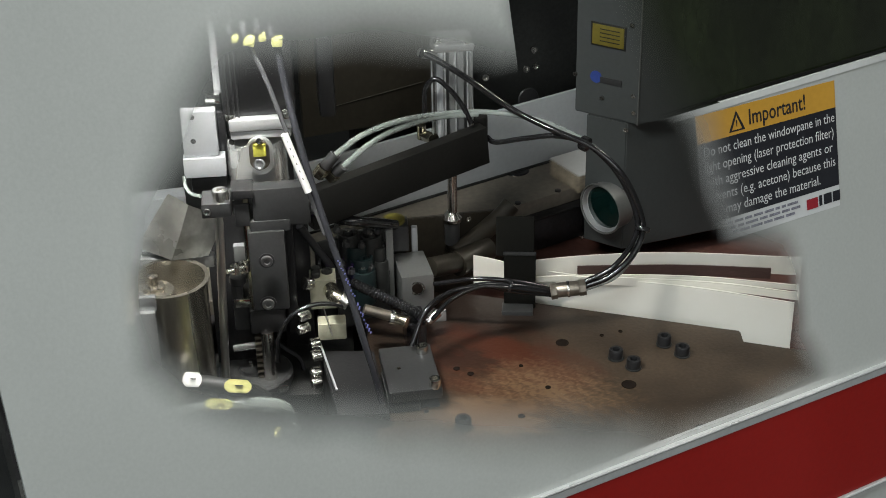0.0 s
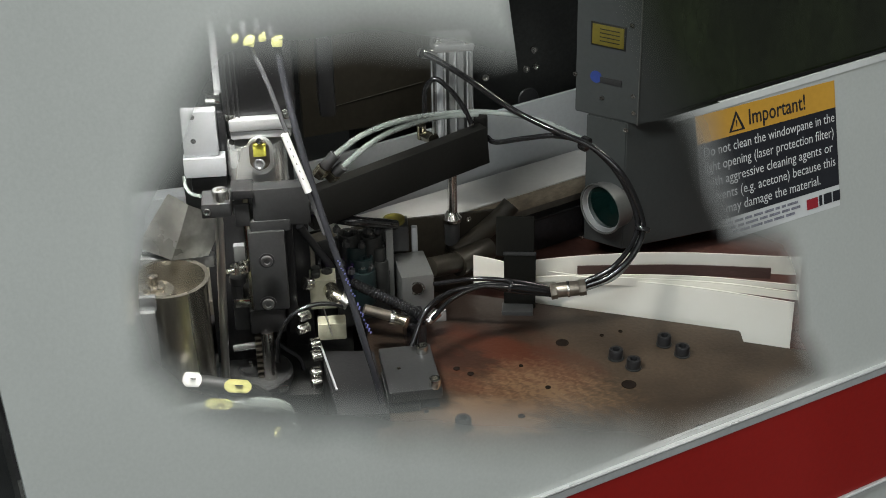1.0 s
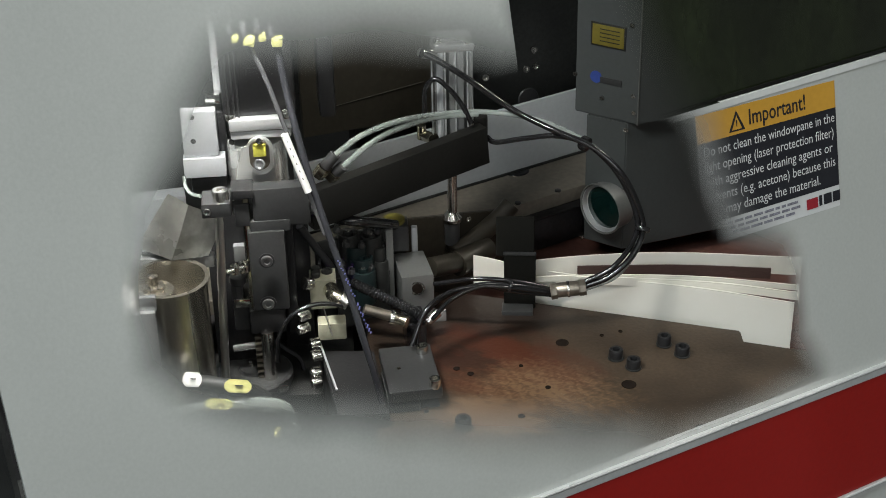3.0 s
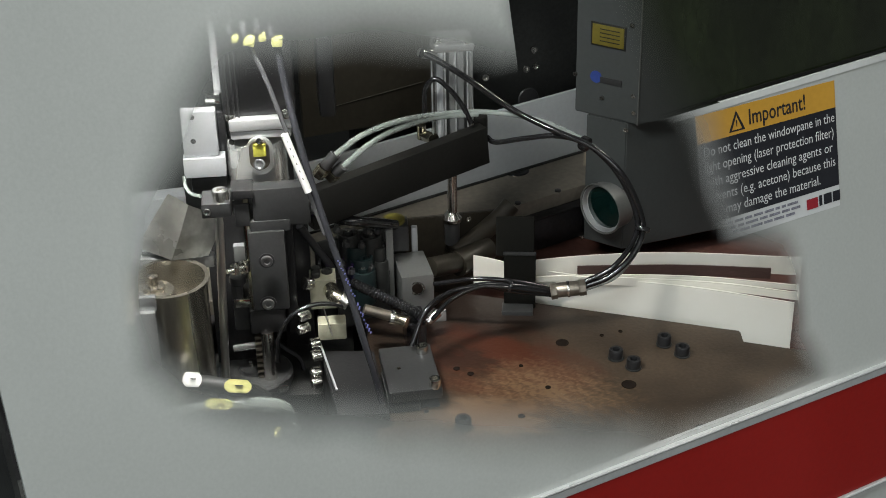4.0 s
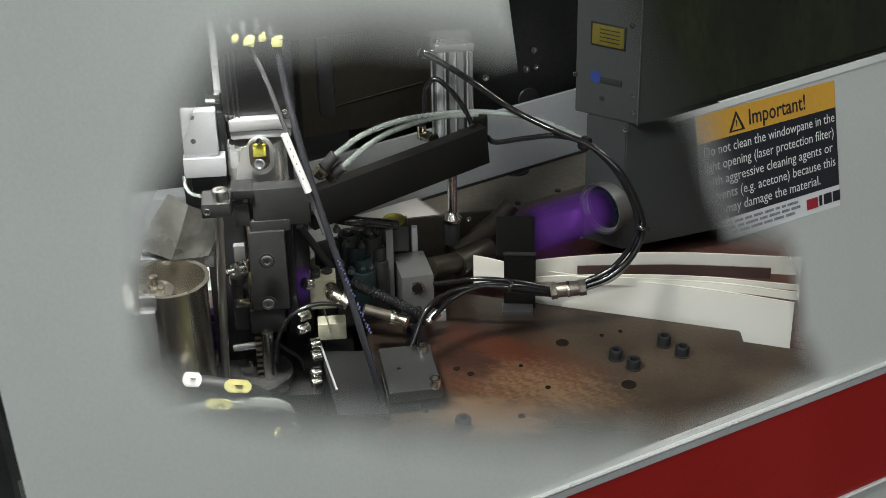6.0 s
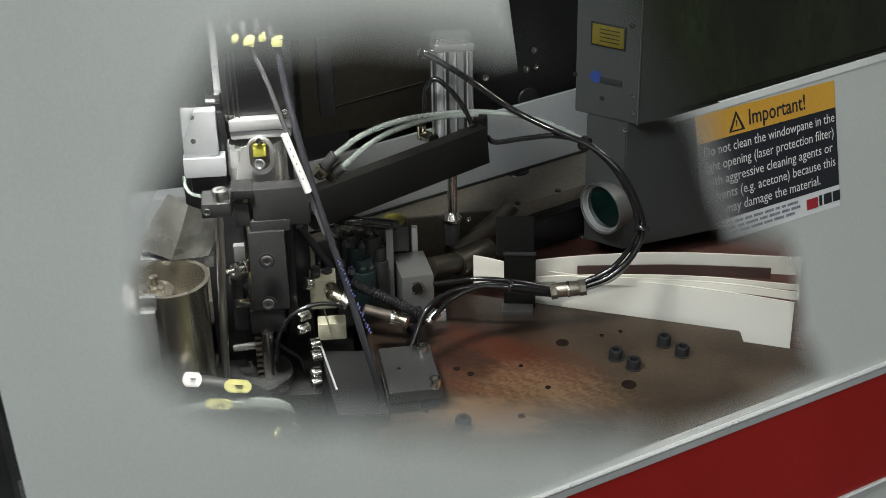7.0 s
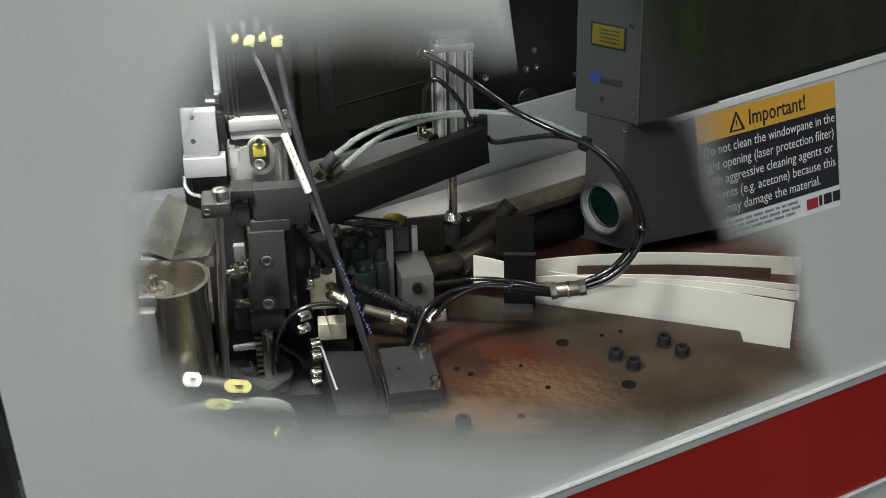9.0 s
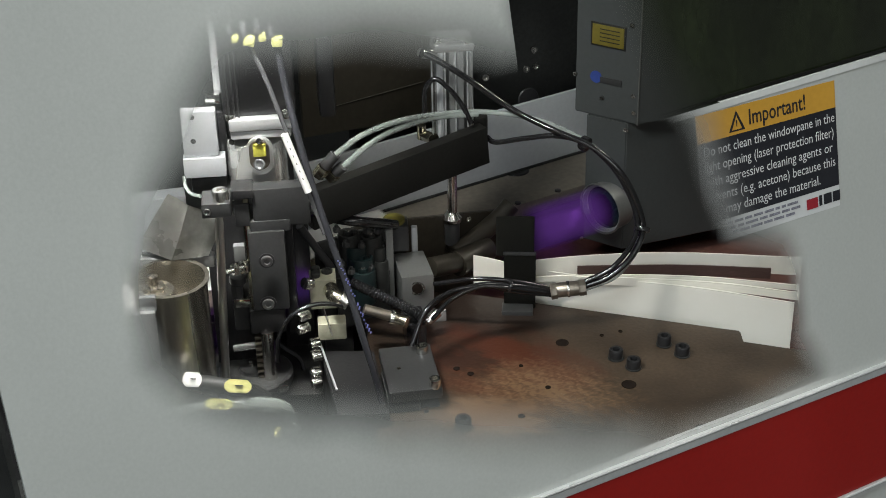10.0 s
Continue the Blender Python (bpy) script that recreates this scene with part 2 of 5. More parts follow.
def stadium(c, w, h, thick, yaw=0):
    """An upright plate with rounded ends or corners, facing the cover."""
    bm = bmesh.new()
    r = min(w, h) / 2
    ring = []
    for i in range(32):
        a = 2 * math.pi * i / 32
        ring.append((math.cos(a) * r + math.copysign(w / 2 - r, math.cos(a)), math.sin(a) * r + math.copysign(h / 2 - r, math.sin(a))))
    f = bm.faces.new([bm.verts.new((x, 0, z)) for x, z in ring])
    e = bmesh.ops.extrude_face_region(bm, geom=[f])
    bmesh.ops.translate(bm, verts=[v for v in e["geom"] if isinstance(v, bmesh.types.BMVert)], vec=(0, thick, 0))
    bmesh.ops.recalc_face_normals(bm, faces=bm.faces[:])
    bm.transform(pose(*c, 0, 0, yaw))
    return bm


def lathe(base, profile, seg=40, axis=(0, 0, 1)):
    """Turns a profile of (radius, height) round an axis."""
    bm = bmesh.new()
    rings = [[bm.verts.new((r * math.cos(2 * math.pi * i / seg), r * math.sin(2 * math.pi * i / seg), z)) for i in range(seg)] for r, z in profile]
    for a, b in zip(rings, rings[1:]):
        for i in range(seg):
            bm.faces.new((a[i], a[(i + 1) % seg], b[(i + 1) % seg], b[i]))
    bm.faces.new(rings[0][::-1])
    bm.faces.new(rings[-1])
    for f in bm.faces:
        f.smooth = True
    bm.transform(Matrix.Translation(base) @ Vector(axis).to_track_quat("Z", "Y").to_matrix().to_4x4())
    return bm


def spline(points, steps=8):
    p = [Vector(q) for q in points]
    p = [p[0] * 2 - p[1]] + p + [p[-1] * 2 - p[-2]]
    out = []
    for i in range(1, len(p) - 2):
        for k in range(steps):
            t = k / steps
            out.append(0.5 * ((2 * p[i]) + (p[i + 1] - p[i - 1]) * t + (2 * p[i - 1] - 5 * p[i] + 4 * p[i + 1] - p[i + 2]) * t * t
                              + (3 * p[i] - p[i - 1] - 3 * p[i + 1] + p[i + 2]) * t ** 3))
    return out + [p[-2]]


def tube(points, r, seg=10, steps=8, ribs=0.0):
    """A hose along a smooth line through the points; ribs make it corrugated."""
    line = spline(points, steps)
    bm = bmesh.new()
    rings, side = [], Vector((0, 0, 1))
    for i, q in enumerate(line):
        d = (line[min(i + 1, len(line) - 1)] - line[max(i - 1, 0)]).normalized()
        side = (side - d * side.dot(d)).normalized()
        other = d.cross(side)
        rr = r * (1 + (ribs if i % 2 else -ribs))
        rings.append([bm.verts.new(q + (side * math.cos(2 * math.pi * k / seg) + other * math.sin(2 * math.pi * k / seg)) * rr) for k in range(seg)])
    for a, b in zip(rings, rings[1:]):
        for k in range(seg):
            bm.faces.new((a[k], a[(k + 1) % seg], b[(k + 1) % seg], b[k]))
    bm.faces.new(rings[0][::-1])
    bm.faces.new(rings[-1])
    bmesh.ops.recalc_face_normals(bm, faces=bm.faces[:])
    for f in bm.faces:
        f.smooth = True
    return bm


def slab(outline, z0, z1, bevel=0.001):
    """A plate with the given outline in plan, between two heights."""
    bm = bmesh.new()
    f = bm.faces.new([bm.verts.new((x, y, z0)) for x, y in outline])
    top = bmesh.ops.extrude_face_region(bm, geom=[f])
    bmesh.ops.translate(bm, verts=[v for v in top["geom"] if isinstance(v, bmesh.types.BMVert)], vec=(0, 0, z1 - z0))
    bmesh.ops.recalc_face_normals(bm, faces=bm.faces[:])
    if bevel:
        bmesh.ops.bevel(bm, geom=bm.edges[:], offset=bevel, segments=2, affect="EDGES")
    return bm


def ribbon(points, height, thick):
    """A springy strip on edge: its top edge runs through the points."""
    line = spline(points, 8)
    bm = bmesh.new()
    rows = []
    for i, q in enumerate(line):
        d = line[min(i + 1, len(line) - 1)] - line[max(i - 1, 0)]
        s = Vector((-d.y, d.x, 0)).normalized() * thick / 2
        rows.append([bm.verts.new(q + s), bm.verts.new(q - s), bm.verts.new(q - s - Vector((0, 0, height))), bm.verts.new(q + s - Vector((0, 0, height)))])
    for a, b in zip(rows, rows[1:]):
        for k in range(4):
            bm.faces.new((a[k], a[(k + 1) % 4], b[(k + 1) % 4], b[k]))
    bm.faces.new(rows[0][::-1])
    bm.faces.new(rows[-1])
    bmesh.ops.recalc_face_normals(bm, faces=bm.faces[:])
    for f in bm.faces:
        f.smooth = True
    return bm


def socket_head(base, r, h, axis=(0, 0, 1)):
    """Socket-head cap screw: knurled-looking head with a sunk hexagon."""
    prof = [(r * 0.98, 0), (r, h * 0.1), (r, h * 0.86), (r * 0.9, h), (r * 0.56, h), (r * 0.5, h * 0.9), (r * 0.5, h * 0.45), (r * 0.05, h * 0.4)]
    return lathe(base, prof, 24, axis)


def screw(base, r, h, axis=(0, 0, 1), mat=None, parent=None, label="black socket-head screw", group="socket screws"):
    bm = socket_head(base, r, h, axis)
    if parent:
        return part("screw", bm, mat or M_STEEL_D, parent)
    return single("socket_screw", bm, mat or M_STEEL_D, base, label, "screw", group)


# machine axes: U along the feed, N across it (away from the camera)
T = radians(31.4)
U, N = Vector((math.cos(T), math.sin(T), 0)), Vector((-math.sin(T), math.cos(T), 0))
YAW = 31.4


def feed(s, p, z):
    return tuple(U * s + N * p + Vector((0, 0, z)))


# ---------------------------------------------------------------- the hall round the machine
def hall():
    for nm, c, s in (("wall_north", (0, 6.05, 1.6), (14, 0.1, 5.2)), ("wall_south", (0, -7.05, 1.6), (14, 0.1, 5.2)),
                     ("wall_east", (6.95, -0.5, 1.6), (0.1, 13, 5.2)), ("wall_west", (-6.95, -0.5, 1.6), (0.1, 13, 5.2))):
        single(nm, box(c, s, bevel=0), M_WALL, c, "plain light hall wall", "wall", kind="structure", smooth=False)
    single("floor", box((0, -0.5, -1.05), (14, 13.2, 0.1), bevel=0), M_FLOOR, (0, -0.5, -1), "grey concrete hall floor", "floor", kind="structure", smooth=False)
    single("ceiling", box((0, -0.5, 4.25), (14, 13.2, 0.1), bevel=0), M_WALL, (0, -0.5, 4.2), "plain light hall ceiling", "ceiling", kind="structure", smooth=False)


hall()

# ---------------------------------------------------------------- the cover in front, with its soft-edged opening
LEAN = radians(13.7)
V = Vector((-math.sin(T) * math.sin(LEAN), math.cos(T) * math.sin(LEAN), math.cos(LEAN)))
W = U.cross(V)
ORIGIN = Vector((0.0, -0.3761, 0.2084))


def on_cover(u, v, out=0.0):
    return ORIGIN + U * u + V * v + W * out


# middle of the soft rim, walked clockwise
RIM = [(-0.1239, 0.1518, 0.022), (-0.0928, 0.1572, 0.024), (-0.0313, 0.1498, 0.026), (0.0289, 0.1328, 0.024), (0.0631, 0.1174, 0.020), (0.0729, 0.1146, 0.016), (0.0874, 0.1721, 0.016), (0.1717, 0.1568, 0.020),
       (0.1828, 0.0987, 0.022), (0.2010, 0.0560, 0.026), (0.2205, 0.0288, 0.027), (0.2255, -0.0047, 0.027), (0.2395, -0.0457, 0.025), (0.2780, -0.0740, 0.014), (0.2885, -0.1012, 0.011), (0.2865, -0.1488, 0.011),
       (0.3000, -0.1850, 0.018), (0.2380, -0.1960, 0.022), (0.1580, -0.1930, 0.026), (0.0719, -0.1540, 0.028), (-0.0136, -0.1215, 0.026), (-0.0900, -0.0846, 0.024),
       (-0.1433, -0.0615, 0.022), (-0.1806, -0.0384, 0.018), (-0.1985, -0.0128, 0.015), (-0.1985, 0.0168, 0.010), (-0.1950, 0.0460, 0.010), (-0.1860, 0.0730, 0.014), (-0.1676, 0.0985, 0.020), (-0.1497, 0.1268, 0.024)]


def cover_at(u, v):
    """1 where the cover is solid, 0 in its opening, with a soft rim between."""
    p = np.array((u, v))
    a3 = np.array(RIM)
    b3 = np.roll(a3, -1, axis=0)
    a, b = a3[:, :2], b3[:, :2]
    e = b - a
    t = np.clip(((p - a) * e).sum(1) / (e * e).sum(1), 0, 1)
    far = np.linalg.norm(p - a - e * t[:, None], axis=1)
    k = far.argmin()
    d, soft = far[k], a3[k, 2] * (1 - t[k]) + b3[k, 2] * t[k]
    crosses = ((a[:, 1] > v) != (b[:, 1] > v)) & (u < (b[:, 0] - a[:, 0]) * (v - a[:, 1]) / (b[:, 1] - a[:, 1] + 1e-12) + a[:, 0])
    inside = crosses.sum() % 2 == 1
    d = (d if not inside else -d) + 0.005 * noise.noise((u * 22, v * 22, 0))
    x = min(1, max(0, d / soft * 0.5 + 0.5))
    return 0.5 * x + 0.5 * x * x * (3 - 2 * x)


def masked(ob_mesh, frame_of=None):
    """Stores how solid the cover is at every point of a mesh that lies on it."""
    at = ob_mesh.attributes.new("cover", "FLOAT", "POINT")
    vals = []
    for v in ob_mesh.vertices:
        q = (frame_of @ v.co if frame_of else v.co) - ORIGIN
        vals.append(cover_at(q.dot(U), q.dot(V)))
    at.data.foreach_set("value", vals)
    return vals


def sheet(name, u0, u1, v0, v1, nu, nv, mat, parent, out=0.0, lip=0.004, label=""):
    """A stretch of cover: fine grid without the cells that lie wholly in the opening, its outer edges turned back."""
    bm = bmesh.new()
    grid, solid = {}, {}
    for i in range(nu + 1):
        for j in range(nv + 1):
            u, v = u0 + (u1 - u0) * i / nu, v0 + (v1 - v0) * j / nv
            solid[i, j] = cover_at(u, v)
            grid[i, j] = bm.verts.new(on_cover(u, v, out))
    for i in range(nu):
        for j in range(nv):
            ids = ((i, j), (i + 1, j), (i + 1, j + 1), (i, j + 1))
            if max(solid[k] for k in ids) > 0.012:
                bm.faces.new([grid[k] for k in ids])
    bmesh.ops.delete(bm, geom=[v for v in bm.verts if not v.link_faces], context="VERTS")
    rim = [e for e in bm.edges if e.is_boundary and max(cover_at((v.co - ORIGIN).dot(U), (v.co - ORIGIN).dot(V)) for v in e.verts) > 0.9]
    back = bmesh.ops.extrude_edge_only(bm, edges=rim)
    bmesh.ops.translate(bm, verts=[g for g in back["geom"] if isinstance(g, bmesh.types.BMVert)], vec=-W * lip)
    ob = part(name, bm, mat, parent, label, smooth=False)
    masked(ob.data, WORLD[parent])
    return ob


UL, UW, UR = -0.2840, 0.0725, 0.62
VW, VR, VB, VT = 0.0405, -0.2100, -0.245, 0.36


def cover():
    c = thing("machine_cover", tuple(on_cover(0, VB)), "grey powder-coated sloping machine cover with a soft-edged opening", "machine cover")
    sheet("upper_panel", UL, UW, VW, VT, 96, 108, M_COVER, c)
    sheet("lower_panel", UL, UR, VR, VW, 240, 72, M_COVER, c)
    # brighter strips paint the highlight along the top of each rail
    part("edge_rail", band_on(-0.1872, -0.1890, 0.0046, 0.030), M_RAIL, c, "aluminium edge strip, highlight on top put into its colour")
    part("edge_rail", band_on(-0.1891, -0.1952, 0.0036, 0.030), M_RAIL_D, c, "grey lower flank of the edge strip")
    part("red_band", band_on(-0.1920, -0.2845, 0.002), M_RED, c, "red powder-coated band")
    part("edge_rail", band_on(-0.2846, -0.2866, 0.0050), M_RAIL, c, "aluminium edge strip, highlight on top put into its colour")
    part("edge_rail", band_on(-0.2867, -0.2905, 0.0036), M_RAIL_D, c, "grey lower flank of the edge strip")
    part("base_panel", band_on(-0.2906, -0.560, 0.001), M_GREY, c)
    part("side_panel", box_between(on_cover(UL - 0.004, VR - 0.34), on_cover(UL - 0.002, VT), 0.22), M_DARK, c)
    sheet("window_lip", UW + 0.106, UR, VW - 0.0042, VW + 0.0004, 150, 2, M_LIP, c, out=0.0012, lip=0.0012, label="lighter edge of the window opening")
    p = thing("filter_pane", tuple(on_cover(UW, VW, -0.008)), "dark green-tinted laser filter windowpane, reflections painted in", "windowpane")
    sheet("gasket", UW + 0.066, UR, VW + 0.0005, VW + 0.0030, 150, 2, M_GASKET, p, out=-0.003, lip=0.001, label="black rubber gasket")
    sheet("pane", UW + 0.026, UR, VW - 0.01, VT, 120, 80, M_PANE, p, out=-0.006)


def box_on(u0, u1, v0, v1, out):
    """A bar that lies on the cover's plane, with its face a little proud."""
    bm = bmesh.new()
    bmesh.ops.create_cube(bm, size=1, matrix=Matrix.Diagonal((u1 - u0, v1 - v0, out + 0.010, 1)))
    bmesh.ops.bevel(bm, geom=bm.edges[:], offset=0.0006, segments=2, affect="EDGES")
    turn = Matrix((U, V, W)).transposed().to_4x4()
    bm.transform(Matrix.Translation(on_cover((u0 + u1) / 2, (v0 + v1) / 2, (out - 0.010) / 2)) @ turn)
    return bm


def band_on(v1, v0, out, fall=0.024):
    """A bar along the whole cover that falls slightly towards the outfeed end; v1 and v0 hold at u = 0."""
    bm = box_on(UL, UR, v0, v1, out)
    mid = on_cover((UL + UR) / 2, (v0 + v1) / 2)
    bm.transform(Matrix.Translation(mid - V * fall * (UL + UR) / 2) @ Matrix.Rotation(-fall, 4, W) @ Matrix.Translation(-mid))
    return bm


def box_between(a, b, deep):
    """A side wall that runs from the cover's edge into the machine."""
    bm = bmesh.new()
    q = [bm.verts.new(p) for p in (a, b, b + N * deep, a + N * deep)]
    f = bm.faces.new(q)
    r = bmesh.ops.extrude_face_region(bm, geom=[f])
    bmesh.ops.translate(bm, verts=[g for g in r["geom"] if isinstance(g, bmesh.types.BMVert)], vec=-U * 0.003)
    bmesh.ops.recalc_face_normals(bm, faces=bm.faces[:])
    return bm


cover()


def text_on(body, u, v, size, mat, parent, turn=0.0, out=0.0008, squeeze=1.0, bold=0.0):
    """Lettering that lies on the cover, as a flat mesh."""
    cu = bpy.data.curves.new("lettering", "FONT")
    cu.body, cu.size, cu.resolution_u, cu.offset = body, size, 3, size * bold
    tmp = bpy.data.objects.new("lettering", cu)
    scene.collection.objects.link(tmp)
    bpy.context.view_layer.update()
    me = bpy.data.meshes.new_from_object(tmp.evaluated_get(bpy.context.evaluated_depsgraph_get()))
    bpy.data.objects.remove(tmp)
    bm = bmesh.new()
    bm.from_mesh(me)
    bpy.data.meshes.remove(me)
    bmesh.ops.triangulate(bm, faces=bm.faces[:])
    axes = Matrix((U, V, W)).transposed().to_4x4()
    bm.transform(Matrix.Translation(on_cover(u, v, out)) @ axes @ pose(0, 0, 0, 0, 0, turn) @ Matrix.Diagonal((squeeze, 1, 1, 1)))
    ob = part("lettering", bm, mat, parent, smooth=False)
    masked(ob.data, WORLD[parent])
    return ob


def patch_on(name, corner, w, h, turn, mat, parent, out, cells=24, label=""):
    """A printed field on the cover: a thin grid from its upper left corner."""
    bm = bmesh.new()
    bmesh.ops.create_grid(bm, x_segments=cells, y_segments=max(2, int(cells * h / w)), size=0.5)
    axes = Matrix((U, V, W)).transposed().to_4x4()
    bm.transform(Matrix.Translation(on_cover(*corner, out)) @ axes @ pose(0, 0, 0, 0, 0, turn) @ Matrix.Translation((w / 2, -h / 2, 0)) @ Matrix.Diagonal((w, h, 1, 1)))
    ob = part(name, bm, mat, parent, label, smooth=False)
    masked(ob.data, WORLD[parent])
    return ob


def sticker():
    """Warning sticker on the cover, beside the window."""
    a, tr = Vector((0.2084, 0.0359)), Vector((0.3375, 0.0324))
    bl = Vector((0.3414, -0.0597))
    ax = (tr - a)
    w, turn = ax.length, math.degrees(math.atan2(ax.y, ax.x))
    h = (bl - tr).length
    s = thing("warning_sticker", tuple(on_cover(*a)), "orange, black and white warning sticker on the grey cover", "sticker")

    def at(x, y):
        c, q = math.cos(radians(turn)), math.sin(radians(turn))
        return (a.x + x * w * c + y * h * q, a.y + x * w * q - y * h * c)
    patch_on("white_field", at(0, 0), w, h * 1.02, turn, M_STICK_W, s, 0.0004)
    patch_on("orange_field", at(0, 0), w, h * 0.215, turn, M_STICK_Y, s, 0.0007)
    patch_on("black_field", at(0, 0.215), w, h * 0.63, turn, M_STICK_K, s, 0.0007)
    text_on("Important!", *at(0.36, 0.165), h * 0.170, M_STICK_K, s, turn, 0.0010, 0.80, 0.010)
    tri = bmesh.new()
    c3 = [at(0.22, 0.19), at(0.335, 0.19), at(0.278, 0.03)]
    i3 = [at(0.242, 0.178), at(0.314, 0.178), at(0.278, 0.068)]
    vo = [tri.verts.new(on_cover(*p, 0.0010)) for p in c3]
    vi = [tri.verts.new(on_cover(*p, 0.0010)) for p in i3]
    for k in range(3):
        tri.faces.new((vo[k], vo[(k + 1) % 3], vi[(k + 1) % 3], vi[k]))
    bang = [at(0.273, 0.105), at(0.283, 0.105), at(0.281, 0.155), at(0.275, 0.155)]
    tri.faces.new([tri.verts.new(on_cover(*p, 0.0010)) for p in bang])
    t3 = part("warning_triangle", tri, M_STICK_K, s, smooth=False)
    masked(t3.data, WORLD[s])
    for k, line in enumerate(("Do not clean the windowpane in the", "light opening (laser protection filter)", "with aggressive cleaning agents or",
                              "solvents (e.g. acetone) because this", "may damage the material.")):
        text_on(line, *at((0.035, 0.035, 0.035, 0.035, 0.16)[k], 0.325 + 0.118 * k), h * 0.108, M_STICK_W, s, turn, 0.0010, (0.83, 0.83, 0.88, 0.86, 0.88)[k])
    rnd = random.Random(3)
    for k in range(3):
        x = 0.16 + 0.02 * k
        while x < 0.68 - 0.03 * k:
            ww = rnd.uniform(0.03, 0.09)
            patch_on("small_print_bar", at(x, 0.872 + 0.041 * k), w * ww, h * 0.021, turn, M_STICK_G, s, 0.0010, 6)
            x += ww + 0.012
    patch_on("logo_block", at(0.745, 0.89), w * 0.085, h * 0.085, turn, M_STICK_R, s, 0.0010, 6)
    for k, (x, ww) in enumerate(((0.84, 0.022), (0.875, 0.06), (0.945, 0.055))):
        patch_on("logo_block", at(x, 0.885), w * ww, h * 0.085, turn, M_STICK_K, s, 0.0010, 6)


sticker()

# ---------------------------------------------------------------- ground of the machine
def bed():
    outline = [(-0.0714, -0.0648), (0.0312, -0.0825), (0.2429, -0.1485), (0.2427, -0.1649), (0.3294, -0.1935), feed(0.19, -0.36, 0)[:2], feed(-0.24, -0.36, 0)[:2], (-0.0450, -0.3581)]
    p = thing("bed_plate", (0.0, 0.0, 0.0), "stained rust-brown steel bed plate with bolt holes, rear shade painted in", "machine bed")
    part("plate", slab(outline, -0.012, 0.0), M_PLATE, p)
    base = [feed(-1.0, -0.30, 0)[:2], feed(1.1, -0.30, 0)[:2], feed(1.1, 0.75, 0)[:2], feed(-1.0, 0.75, 0)[:2]]
    single("machine_bed_floor", slab(base, -0.10, -0.085), M_DARK, feed(0, 0.2, -0.085), "dark oily machine bed floor", "machine bed", kind="structure")


bed()


def plate_details():
    g = "bolts on the bed plate"
    for at, r, h in (((0.1366, -0.1861, 0.0000), 0.0058, 0.0075), ((0.1489, -0.2005, 0.0000), 0.0057, 0.0075), ((0.1776, -0.1675, 0.0000), 0.0057, 0.0078), ((0.1900, -0.1832, 0.0000), 0.0058, 0.0075), ((0.0124, -0.2767, 0.0000), 0.0062, 0.008)):
        t = thing("bed_bolt", at, "black socket-head bolt on a steel washer", "bolt", g)
        part("washer", upright(at, 0.0012, r * 1.15, 24, 0.0003), M_DARK, t)
        part("head", socket_head(Vector(at) + Vector((0, 0, 0.0012)), r, h), M_BLACK, t)
    for at, r in (((0.1426, -0.2242, 0.0000), 0.0066), ((0.0955, -0.1618, 0.0000), 0.006), ((0.0795, -0.2258, 0.0000), 0.0025), ((0.0198, -0.2045, 0.0000), 0.003), ((0.0088, -0.1968, 0.0000), 0.003),
                  ((0.0601, -0.1947, 0.0000), 0.002), ((0.0568, -0.2636, 0.0000), 0.003), ((0.1446, -0.1464, 0.0000), 0.002), ((0.1287, -0.1519, 0.0000), 0.002), ((0.1893, -0.2837, 0.0000), 0.005)):
        single("bolt_hole", lathe(at, [(r * 0.9, 0.0), (r * 0.88, 0.0005), (r * 0.8, 0.0005), (r * 0.72, 0.0001), (r * 0.1, 0.0001)], 20), M_HOLE, at,
               "dark threaded hole in the brown bed plate", "bolt hole", "holes of the bed plate")


plate_details()


